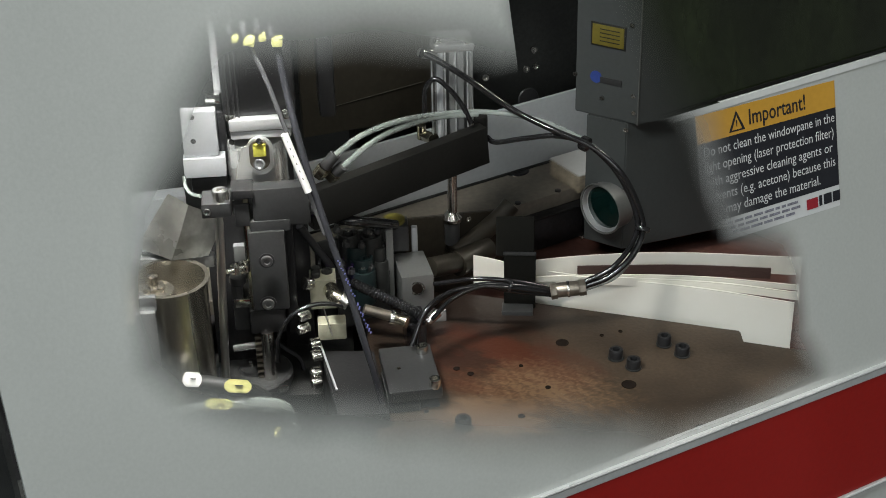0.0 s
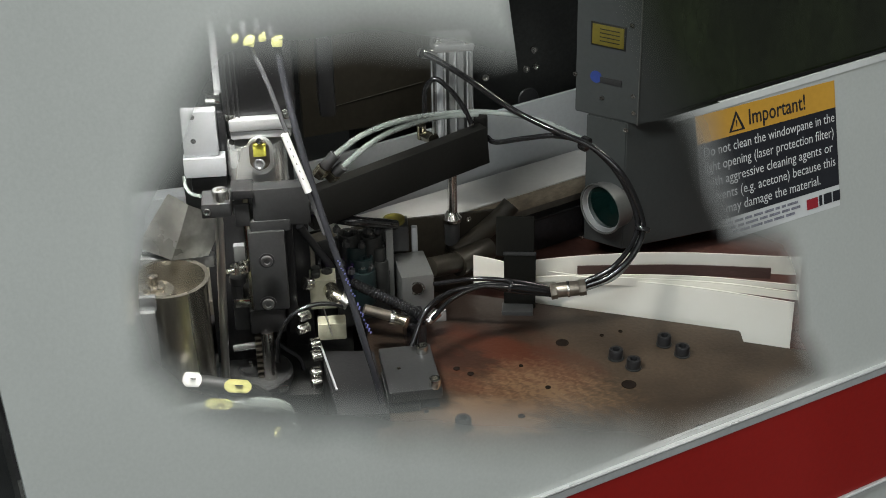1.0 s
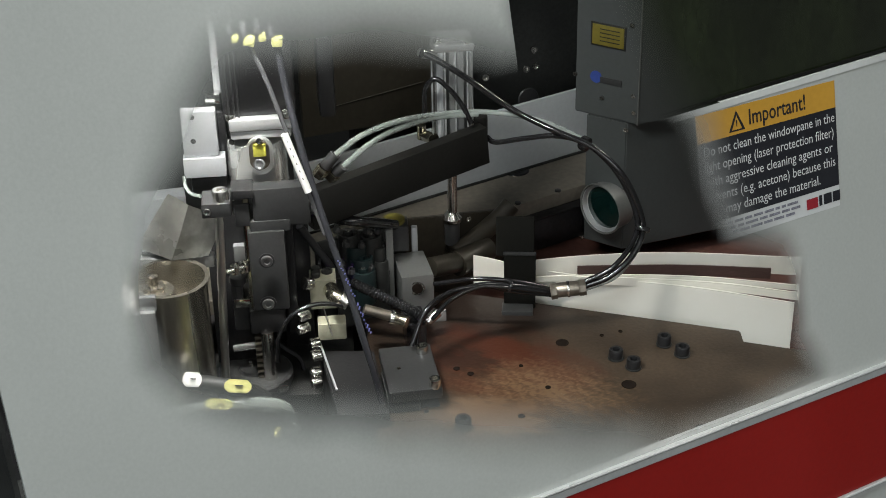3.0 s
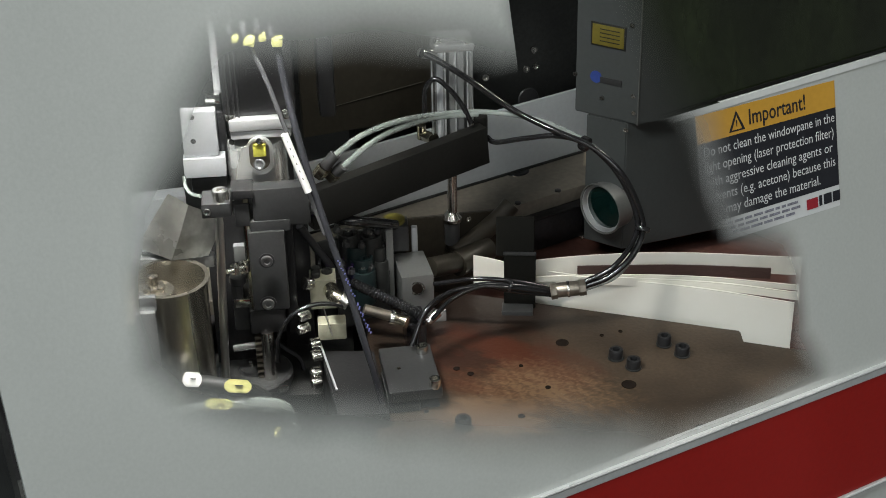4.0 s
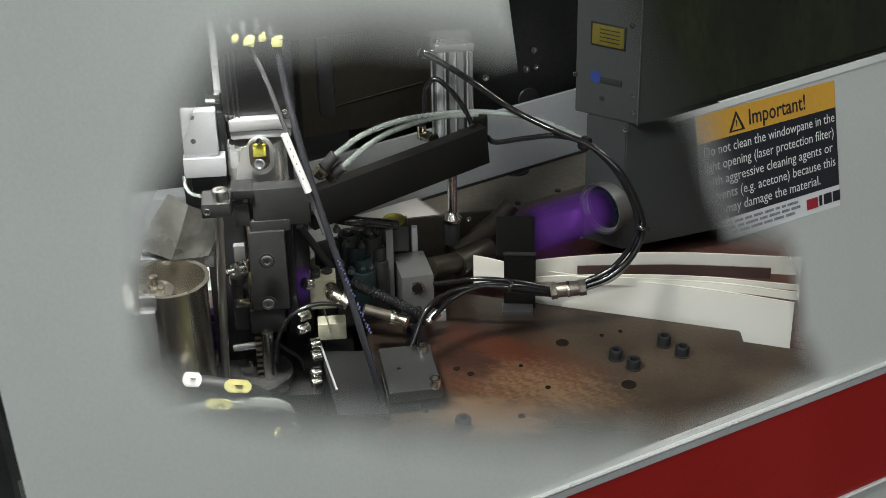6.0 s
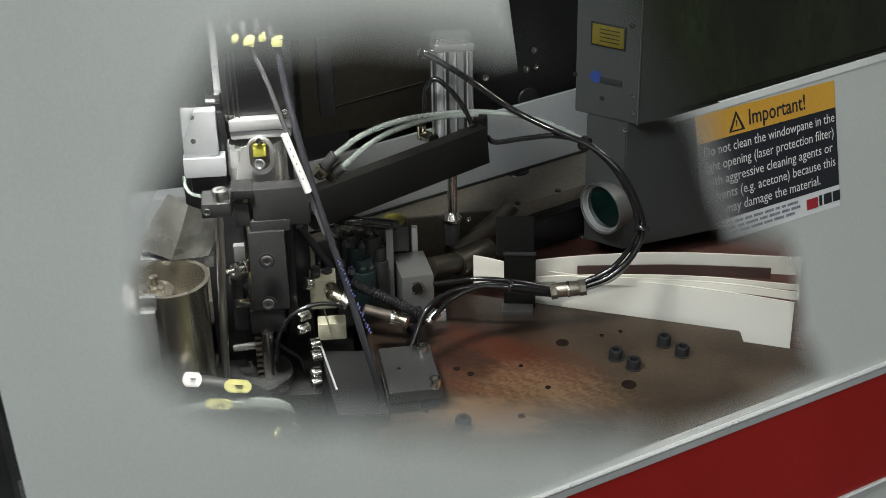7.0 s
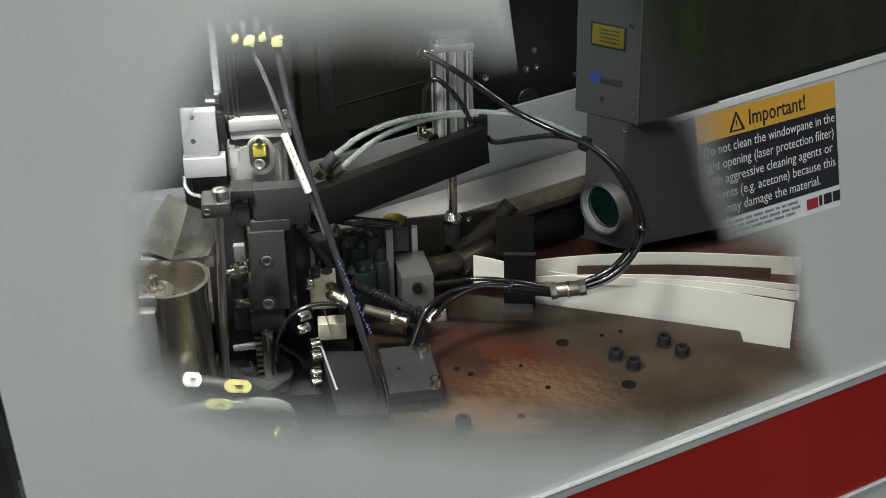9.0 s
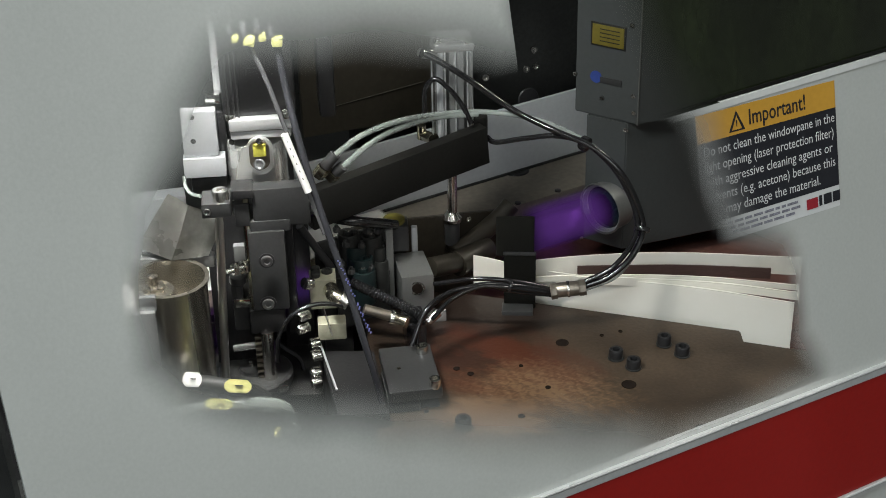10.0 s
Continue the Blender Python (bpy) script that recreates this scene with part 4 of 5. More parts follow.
# ---------------------------------------------------------------- the head: motor, gear housing, column
def head():
    m = thing("drive_motor", (-0.1455, -0.1500, 0.1423), "black servo motor on a bright aluminium gear housing", "motor")
    part("motor_body", box((-0.1376, -0.1375, 0.2467), (0.0548, 0.0550, 0.0797), 6, 0.004), M_BLACK, m)
    for x in (-0.1572, -0.1535, -0.1500):
        part("body_ridge", box((x, -0.1652 + 0.1 * (x + 0.1376), 0.2467), (0.0013, 0.003, 0.0780), 6, 0.0005), M_STEEL_D, m)
    part("motor_side", box((-0.0900, -0.0950, 0.2330), (0.0130, 0.0500, 0.0960), 6, 0.005), M_BLACK, m)
    part("flange", box((-0.1361, -0.1445, 0.2040), (0.0487, 0.0550, 0.0092), 6, 0.002), M_ALU, m)
    part("flange", box((-0.1369, -0.1450, 0.1952), (0.0456, 0.0500, 0.0065), 6, 0.002), M_ALU, m)
    part("gear_housing", upright((-0.1418, -0.1480, 0.1432), 0.0424, 0.0233, 48, 0.002), M_TURNED, m, "turned aluminium housing")
    w = part("sight_slot", stadium((-0.1359, -0.1745, 0.1795), 0.0198, 0.0300, 0.004, 3), M_TURNED, m)
    part("slot_cavity", stadium((-0.1360, -0.1768, 0.1815), 0.0152, 0.0240, 0.003, 3), M_COUPL, w)
    part("yellow_insert", box((-0.1355, -0.1775, 0.1861), (0.0098, 0.0030, 0.0100), 4, 0.001), M_INSERT, w, "yellow plastic insert")
    part("slot_screw", socket_head((-0.1363, -0.1785, 0.1748), 0.0044, 0.002, (0, -0.9, 0.3)), M_SCREW, w)
    part("slot_screw", socket_head((-0.1354, -0.1785, 0.1940), 0.0022, 0.002, (0, -0.9, 0.3)), M_DARK, w)
    for at in ((-0.1564, -0.1680, 0.2073), (-0.1155, -0.1680, 0.2086)):
        part("flange_screw", socket_head(at, 0.0042, 0.005), M_STEEL, m)
    part("bottom_flange", upright((-0.1432, -0.1470, 0.1378), 0.0079, 0.0256, 48, 0.001), M_TURNED, m)
    part("flange_slot", stadium((-0.1508, -0.1742, 0.1541), 0.013, 0.0036, 0.003, -12), M_DARK, m)
    part("housing_hole", lathe((-0.1572, -0.1680, 0.1887), [(0.0024, 0), (0.0022, 0.0005), (0.0002, 0.0006)], 14, (-0.4, -0.9, 0)), M_DARK, m)

    s = thing("sensor_box", (-0.1823, -0.1600, 0.1579), "bare aluminium sensor box with two holes", "sensor")
    part("body", box((-0.1805, -0.1670, 0.1973), (0.0261, 0.0100, 0.0365), 5, 0.001), M_ALU_W, s)
    part("lower_body", box((-0.1789, -0.1680, 0.1704), (0.0315, 0.0120, 0.0161), 5, 0.001), M_ALU_W, s)
    part("clip", box((-0.1661, -0.1500, 0.1892), (0.0077, 0.0200, 0.0403), 5, 0.003), M_BLACK, s)
    for at in ((-0.1846, -0.1718, 0.2115), (-0.1852, -0.1718, 0.1921)):
        part("hole", lathe(at, [(0.0022, 0), (0.002, 0.0008), (0.0002, 0.0010)], 14, (0, -1, 0)), M_DARK, s)
    part("rod_clamp", box((-0.1709, -0.1480, 0.2193), (0.0118, 0.0200, 0.0082), 5), M_STEEL, s)
    part("stay", box((-0.1670, -0.1480, 0.2491), (0.0059, 0.0040, 0.0565), 5), M_ALU_W, s)
    part("under_block", box((-0.1797, -0.1450, 0.1481), (0.0278, 0.0300, 0.0136), 5, 0.003), M_STEEL_D, s)

    hose("clear_hose", [(-0.1925, -0.1850, 0.1695), (-0.1915, -0.1900, 0.1635), (-0.1870, -0.1950, 0.1598), (-0.1788, -0.2000, 0.1598)], 0.0014, M_CLEAR, "short milky hose under the sensor box", "hose", "clear air hoses")
    r = thing("guide_rod", (-0.1851, -0.1500, -0.0188), "polished steel guide rod in a dark clamp", "guide rod")
    part("rod", rod((-0.1728, -0.2120, -0.0050), (-0.1648, -0.2120, 0.1545), 0.0033, 32), M_STEEL, r)
    part("clamp", box((-0.1660, -0.2110, 0.1590), (0.0215, 0.0240, 0.0115), 5), M_STEEL_D, r)
    part("collar", lathe((-0.1620, -0.2150, 0.1640), [(0.0062, 0), (0.0062, 0.007), (0.0056, 0.0085), (0.0030, 0.0085), (0.0026, 0.007), (0.0002, 0.0068)], 32), M_STEEL, r)
    part("clamp_screw", socket_head((-0.1715, -0.2232, 0.1590), 0.0030, 0.002, (0, -1, 0)), M_SCREW, r)

    c = thing("head_column", (-0.1415, -0.2000, -0.0140), "dark steel tool head with two socket screws", "tool head")
    part("top_block", box((-0.1220, -0.1830, 0.1442), (0.0430, 0.0140, 0.0320), 6, 0.0015), M_STEEL_D, c)
    part("neck", box((-0.1320, -0.1770, 0.1290), (0.0303, 0.0300, 0.0097), 6), M_STEEL_D, c)
    part("front_block", box((-0.1354, -0.1800, 0.0912), (0.0280, 0.0300, 0.0690), 6, 0.0015), M_STEEL_D, c)
    part("lower_block", box((-0.1395, -0.1790, 0.0455), (0.0274, 0.0300, 0.0208), 6, 0.0015), M_BLACK, c)
    part("side_plate", box((-0.1217, -0.1550, 0.0707), (0.0076, 0.0300, 0.1017), 6), M_BLACK, c)
    part("side_bracket", box((-0.1515, -0.1860, 0.1388), (0.0111, 0.0120, 0.0192), 6), M_STEEL_D, c)
    part("side_bracket", box((-0.1500, -0.1860, 0.1580), (0.0168, 0.0200, 0.0075), 6), M_BLACK, c)
    part("bronze_liner", box((-0.1493, -0.1800, 0.1008), (0.0048, 0.0200, 0.1042), 6, 0.001), M_BRASS, c, "worn bronze liner")
    for at in ((-0.1340, -0.2010, 0.1048), (-0.1355, -0.2010, 0.0668)):
        part("washer", lathe(at, [(0.0062, 0), (0.0062, 0.0008), (0.005, 0.001)], 24, (0.1, -0.99, 0)), M_BLACK, c)
        part("screw", socket_head(at, 0.0046, 0.0026, (0.1, -0.99, 0)), M_SCREW, c)
    part("spindle", upright((-0.1398, -0.1920, -0.0160), 0.0524, 0.0054, 28), M_STEEL, c, "polished steel spindle")
    part("foot_plate", box((-0.1382, -0.1930, -0.0124), (0.0238, 0.0200, 0.0070), 6), M_STEEL, c)
    part("grease_nipple", rod((-0.1506, -0.1900, 0.0935), (-0.1650, -0.2000, 0.0951), 0.0034, 12, 0.0006, 0.0022), M_STEEL, c)
    part("nipple_collar", rod((-0.1579, -0.1950, 0.0945), (-0.1611, -0.1970, 0.0948), 0.0052, 6, 0.0006), M_STEEL, c)
    part("nipple_collar", rod((-0.1515, -0.1900, 0.0935), (-0.1546, -0.1930, 0.0943), 0.0058, 6, 0.0006), M_STEEL, c)
    part("adjuster", upright((-0.1597, -0.1850, 0.0767), 0.0061, 0.0066, 24), M_STEEL_D, c)
    part("adjuster", upright((-0.1611, -0.1850, 0.0614), 0.0138, 0.0049, 6), M_STEEL_D, c)
    part("adjuster_seat", box((-0.1590, -0.1750, 0.0605), (0.0132, 0.0300, 0.0077), 6), M_STEEL, c)
    part("adjuster_block", box((-0.1596, -0.1700, 0.0432), (0.0142, 0.0300, 0.0208), 6), M_STEEL_D, c)
    part("spring_block", box((-0.1599, -0.1600, 0.0935), (0.0092, 0.0200, 0.0141), 6), M_PROFILE, c)
    for k in range(9):
        part("rack_tooth", box((-0.1475, -0.190, 0.0300 - 0.0052 * k), (0.005, 0.006, 0.0026), 6, 0.0006), M_COUPL, c)
    t = thing("turntable", (-0.1518, -0.1850, -0.0119), "oily round steel turntable under the tool head", "turntable")
    part("disc", lathe((-0.1541, -0.1800, -0.0174), [(0.030, 0), (0.031, 0.002), (0.031, 0.008), (0.029, 0.010), (0.012, 0.010), (0.011, 0.013), (0.001, 0.013)], 48), M_STEEL_D, t)
    part("pin", upright((-0.1549, -0.1920, 0.0036), 0.004, 0.0016, 12), M_STEEL, t)
    part("bar", rod((-0.1685, -0.1830, 0.0147), (-0.1493, -0.1830, 0.0180), 0.0030), M_PROFILE, t)
    b = thing("frame_block", (-0.1859, -0.1000, -0.0056), "dark machine frame behind the tool head", "machine frame")
    part("block", box((-0.1635, -0.1550, 0.0582), (0.0439, 0.0200, 0.1351), 6), M_BLACK, b)
    part("block", box((-0.1215, -0.1160, 0.0261), (0.0243, 0.0120, 0.1522), 6), M_BLACK, b)


head()


# ---------------------------------------------------------------- can, film and tags beside the head
def can():
    c = thing("steel_can", (-0.2121, -0.2350, 0.0167), "open polished steel can with a hub inside", "canister")
    R = 0.0285
    base = Vector((-0.2038, -0.2300, 0.1079)) - Vector((0, 0, 0.115))
    H = 0.115
    part("shell", lathe(base, [(R * 0.96, 0), (R * 0.97, 0.004), (R * 0.97, H - 0.006), (R * 1.04, H - 0.002), (R * 1.05, H), (R * 0.93, H), (R * 0.92, H - 0.004), (R * 0.92, H - 0.03), (R * 0.2, H - 0.03)], 64), M_CAN, c)
    part("hub", lathe(base + Vector((-0.012, 0, H - 0.0292)), [(0.016, 0), (0.016, 0.017), (0.0145, 0.019), (0.008, 0.019), (0.008, 0.023), (0.004, 0.024), (0.004, 0.031), (0.0003, 0.032)], 32), M_CAN, c)
    b = thing("can_bracket", (-0.2212, -0.2620, 0.0453), "flat aluminium bracket beside the can", "bracket")
    part("plate", box((-0.2174, -0.2650, 0.0671), (0.0157, 0.0060, 0.0658), 4), M_PROFILE, b)
    part("upper_plate", box((-0.2149, -0.2600, 0.1046), (0.0123, 0.0060, 0.0114), 4), M_PROFILE, b)
    d = thing("deck_plate", (-0.1853, -0.2050, 0.1112), "pale aluminium deck plate with two holes", "plate")
    part("plate", box((-0.2087, -0.1930, 0.1026), (0.0678, 0.0140, 0.0099), 4), M_PROFILE, d)
    for at in ((-0.1990, -0.1930, 0.1063), (-0.1917, -0.1960, 0.1063)):
        part("hole", lathe(at, [(0.003, 0.0), (0.003, 0.0006), (0.0003, 0.0007)], 16), M_DARK, d)
    # folded film: three flat facets with soft creases between them
    bm = bmesh.new()
    rows = (((-0.2324, -0.194, 0.1148), (-0.2049, -0.208, 0.1098), (-0.1783, -0.198, 0.1085)),
            ((-0.2190, -0.194, 0.1372), (-0.1965, -0.208, 0.1312), (-0.1700, -0.190, 0.1230)),
            ((-0.2036, -0.198, 0.1614), (-0.1882, -0.204, 0.1549), (-0.1720, -0.186, 0.1368)))
    n = 10
    g = {}
    for j in range(2 * n + 1):
        for i in range(2 * n + 1):
            a, b2 = i / n, j / n
            ia, jb = min(1, int(a)), min(1, int(b2))
            q = Vector(rows[jb][ia]).lerp(Vector(rows[jb][ia + 1]), a - ia).lerp(Vector(rows[jb + 1][ia]).lerp(Vector(rows[jb + 1][ia + 1]), a - ia), b2 - jb)
            q.y += noise.noise(q * 60) * 0.0015 + 0.0007 * math.sin(a * 34 + b2 * 3) * max(0, a - 1)
            g[i, j] = bm.verts.new(q)
    for i in range(2 * n):
        for j in range(2 * n):
            bm.faces.new((g[i, j], g[i + 1, j], g[i + 1, j + 1], g[i, j + 1]))
    bmesh.ops.solidify(bm, geom=bm.faces[:], thickness=-0.0003)
    single("folded_film", bm, M_FOIL, rows[0][2], "folded translucent grey plastic film", "plastic film", smooth=True)
    w = thing("rear_cabinet", (-0.2816, 0.0200, 0.0022), "pale grey cabinet side behind the film", "cabinet")
    part("panel", box((-0.2883, 0.0300, 0.0108), (0.1082, 0.0200, 0.0645), 12), M_GUARD, w)


can()


def tags():
    for name, pts, mat, lab in (("cable_tag", ((-0.1542, -0.2700, 0.0369), 0.020, 0.010), M_YELLOW, "yellow cable tag"), ("cable_tag", ((-0.1686, -0.2750, 0.0245), 0.020, 0.008), M_YELLOW, "yellow cable tag"),
                                ("cable_tag", ((-0.1885, -0.2650, 0.0404), 0.014, 0.011), M_WHITE, "white cable tag"), ("cable_tag", ((-0.1246, -0.2950, 0.0121), 0.005, 0.008), M_YELLOW, "yellow cable tag")):
        at, a, b = pts
        t = thing(name, at, lab + " on a grey cable", "tag", "cable tags")
        hexa = slab([(math.copysign(min(abs(x), a * 0.5), x), y) for x, y in ((-a * 0.5, -b * 0.18), (-a * 0.34, -b * 0.5), (a * 0.34, -b * 0.5), (a * 0.5, -b * 0.18), (a * 0.5, b * 0.18), (a * 0.34, b * 0.5), (-a * 0.34, b * 0.5), (-a * 0.5, b * 0.18))], -0.0012, 0.0012, 0.0004)
        hexa.transform(pose(*at, 55, 8, 4))
        part("plate", hexa, mat, t)
        part("print_bar", box((at[0] + 0.001, at[1] - 0.0012, at[2] + 0.0014), (a * 0.28, 0.002, b * 0.09), 4, 0.0002, tilt=-35, roll=8), M_DARK, t)
    hose("grey_cable", [(-0.2122, -0.2450, 0.0183), (-0.1907, -0.2550, 0.0312), (-0.1647, -0.2600, 0.0304), (-0.1488, -0.2550, 0.0235), (-0.1381, -0.2450, 0.0086)], 0.006, M_DARK, "dark cable with tags", "cable")
    hose("grey_cable", [(-0.2086, -0.2650, 0.0088), (-0.1773, -0.2700, 0.0182), (-0.1476, -0.2700, 0.0205), (-0.1232, -0.2650, 0.0133), (-0.1172, -0.2550, -0.0138)], 0.0058, M_CLEAR, "pale grey sheathed cable", "cable")
    d = thing("lower_deck", (-0.1684, -0.1900, -0.0257), "dark oily lower deck under the head", "machine bed")
    part("deck", box((-0.1659, -0.1200, -0.0368), (0.1770, 0.1600, 0.0303), 4), M_DARK, d)


tags()


def diagonal_cables():
    hose("diagonal_cable", [(-0.1327, -0.2150, 0.2866), (-0.1216, -0.2200, 0.2610), (-0.1115, -0.2250, 0.2306), (-0.1032, -0.2280, 0.2008), (-0.0964, -0.2300, 0.1777), (-0.0857, -0.2350, 0.1445)], 0.0017, M_SILVER, "grey cable with a white sleeve", "cable")
    c = hose("diagonal_cable", [(-0.1136, -0.2050, 0.2810), (-0.1101, -0.2100, 0.2565), (-0.1042, -0.2180, 0.2272), (-0.0958, -0.2260, 0.1907), (-0.0835, -0.2350, 0.1468), (-0.0720, -0.2420, 0.1078), (-0.0618, -0.2500, 0.0685), (-0.0537, -0.2550, 0.0364), (-0.0426, -0.2620, -0.0159)], 0.0027, M_CABLE,
             "thick grey cable with small blue printing", "cable")
    part("sleeve", tube([(-0.1104, -0.2295, 0.2225), (-0.1033, -0.2315, 0.2012), (-0.0957, -0.2335, 0.1786)], 0.0028, 12), M_WHITE, c, "white printed cable sleeve")
    for k in range(6):
        a = Vector((-0.1101, -0.2328, 0.2240)).lerp(Vector((-0.0954, -0.2368, 0.1802)), 0.12 + 0.13 * k)
        part("print_bar", box(tuple(a), (0.0005, 0.0006, 0.0015), 0, 0, roll=-24), M_DARK, c)
    rnd = random.Random(7)
    p, q = Vector((-0.0766, -0.2446, 0.1275)), Vector((-0.0548, -0.2560, 0.0711))
    for k in range(40):
        a = p.lerp(q, k / 40) + Vector((0.0008 * (k % 2), 0, 0))
        if rnd.random() < 0.25:
            continue
        part("print_bar", box(tuple(a), (0.0010, 0.0006, 0.0008 + 0.0009 * rnd.random()), 0, 0, roll=22), M_PRINT, c)
    for at, nm in (((-0.1312, -0.2170, 0.2886), 0), ((-0.1132, -0.2070, 0.2839), 1), ((-0.1446, -0.1900, 0.2801), 2), ((-0.1253, -0.1900, 0.2805), 3)):
        t = thing("cable_ferrule", at, "yellow ferrule on a cable end", "ferrule", "yellow ferrules")
        s = 0.85 if nm < 2 else 0.6
        part("body", box(at, (0.0088 * s, 0.008, 0.0075 * s), 8, 0.001, roll=(18, 4, 0, 0)[nm]), M_YELLOW, t)
        part("spout", rod((at[0] - 0.003, at[1], at[2] + 0.003), (at[0] - 0.004, at[1] + 0.003, at[2] + 0.013), 0.0026), M_SILVER, t)


diagonal_cables()


# ---------------------------------------------------------------- clamp, valves and blocks between head and bed
def middle():
    k = thing("clamp_block", (-0.0272, -0.1000, -0.0095), "milled aluminium clamp block with a bolt bore", "clamp")
    part("block", box((-0.0255, -0.1070, 0.0262), (0.0268, 0.0420, 0.0390), 12, 0.0010), M_ALU_D, k)
    part("bore", lathe((-0.0218, -0.1280, 0.0345), [(0.0064, 0), (0.0064, 0.0006), (0.0052, 0.0006), (0.0046, -0.001), (0.0004, -0.001)], 28, (0, -1, 0)), M_STEEL, k)
    part("bore_hole", lathe((-0.0218, -0.1281, 0.0345), [(0.0045, 0), (0.0045, 0.0008), (0.0030, 0.0009), (0.0003, 0.0009)], 24, (0, -1, 0)), M_HOLE, k)
    part("cheek_plate", box((-0.0440, -0.1090, 0.0478), (0.0061, 0.0060, 0.0656), 4), M_ALU_D, k)
    part("cheek_plate", box((-0.0239, -0.0810, 0.0541), (0.0052, 0.0060, 0.0260), 4), M_ALU_W, k)
    part("shaft", rod((-0.0118, -0.0900, 0.0316), (0.0326, -0.0400, 0.0134), 0.009), M_BROWN, k)
    part("coupling", rod((0.0114, -0.0650, 0.0207), (0.0388, -0.0350, 0.0190), 0.0115), M_BROWN, k)
    part("guide_horn", tube([(0.0107, -0.0500, 0.0213), (0.0331, -0.0300, 0.0306), (0.0510, -0.0180, 0.0407), (0.0612, -0.0120, 0.0503)], 0.0085, 14), M_BROWN, k, "dull brown steel guide horn")
    part("cap_bracket", box((-0.0388, -0.0880, 0.0643), (0.0197, 0.0200, 0.0235), 4), M_STEEL_D, k)
    part("yellow_cap", upright((-0.0404, -0.0880, 0.0740), 0.0053, 0.0094, 24, 0.001), M_CAP, k, "dull yellow cap")

    v = thing("valve_block", (-0.0967, -0.1500, 0.0336), "cream valve block with nickel fittings", "valve")
    part("body", box((-0.0965, -0.1580, 0.0535), (0.0212, 0.0200, 0.0262), 5, 0.0012), M_CREAM, v)
    for x, y in ((-0.1015, -0.1610), (-0.1022, -0.1530)):
        part("stud", upright((x, y, 0.0664), 0.0045, 0.0036, 16), M_DARK, v, "black screw head")
    part("port", lathe((-0.0930, -0.1540, 0.0664), [(0.0045, 0), (0.0045, 0.002), (0.0032, 0.002), (0.003, 0.0005), (0.0003, 0.0005)], 20), M_DARK, v)
    part("side_nut", rod((-0.1045, -0.1660, 0.0628), (-0.1103, -0.1700, 0.0658), 0.0052, 12, 0.001), M_STEEL, v)
    part("elbow", tube([(-0.0894, -0.1720, 0.0613), (-0.0856, -0.1840, 0.0621), (-0.0760, -0.1870, 0.0585)], 0.0060, 14), M_BRASS, v, "nickel-plated elbow")
    part("elbow_nut", rod((-0.0807, -0.1860, 0.0611), (-0.0742, -0.1880, 0.0575), 0.0060, 10), M_STEEL, v)
    part("lower_body", box((-0.0898, -0.1750, 0.0275), (0.0224, 0.0140, 0.0148), 5, 0.0012), M_CREAM, v)
    part("needle", rod((-0.0949, -0.1860, 0.0527), (-0.0892, -0.1860, 0.0269), 0.0006, 6), M_STEEL, v)
    for at in ((-0.1071, -0.1780, 0.0424), (-0.1081, -0.1800, 0.0321)):
        part("stud", rod(at, tuple(Vector(at) + Vector((-0.008, -0.006, 0))), 0.0042, 6, 0.0006), M_STEEL, v)
    hose("thin_hose", [(-0.1314, -0.2050, 0.0158), (-0.1286, -0.2070, 0.0401), (-0.1184, -0.2050, 0.0571), (-0.1031, -0.2000, 0.0634), (-0.0882, -0.1950, 0.0615), (-0.0768, -0.1900, 0.0557)], 0.0018, M_RUBBER, "thin glossy black air hose", "hose")
    hose("thin_hose", [(-0.1407, -0.1700, 0.0149), (-0.1297, -0.1650, 0.0017), (-0.1194, -0.1600, -0.0111), (-0.1164, -0.1600, -0.0223)], 0.0018, M_CABLE, "thin dull grey air hose", "hose")

    n = thing("connector_bank", (-0.0665, -0.1000, 0.0304), "bank of teal and black round connectors", "connector")
    part("carrier", box((-0.0673, -0.1120, 0.0175), (0.0443, 0.0120, 0.0466), 8), M_DARK, n)
    # added dark sheet gives the darkness behind the connectors
    part("backing", box(feed(-0.104, -0.038, 0.012), (0.086, 0.004, 0.112), YAW), M_DARK, n, "dark sheet added for the darkness behind the connectors")
    for x, (at, r) in enumerate((((-0.0660, -0.1250, 0.0339), 0.0105), ((-0.0678, -0.1160, 0.0411), 0.0105), ((-0.0723, -0.1100, 0.0496), 0.0098), ((-0.0775, -0.1080, 0.0592), 0.0090), ((-0.0592, -0.1050, 0.0550), 0.0090), ((-0.0535, -0.1080, 0.0459), 0.0065), ((-0.0519, -0.1120, 0.0353), 0.0065))):
        p = part("connector", lathe(at, [(r * 0.96, -0.012), (r, -0.010), (r, 0.016), (r * 0.94, 0.018), (r * 0.72, 0.018), (r * 0.66, 0.0155), (r * 0.40, 0.0155), (r * 0.36, 0.019), (r * 0.02, 0.0195)], 28), M_TEAL if x < 3 else M_DARK, n)
        part("contact", lathe(Vector(at) + Vector((0, 0, 0.0193)), [(r * 0.22, 0), (r * 0.2, 0.0012), (r * 0.02, 0.0014)], 12), M_STEEL, p)
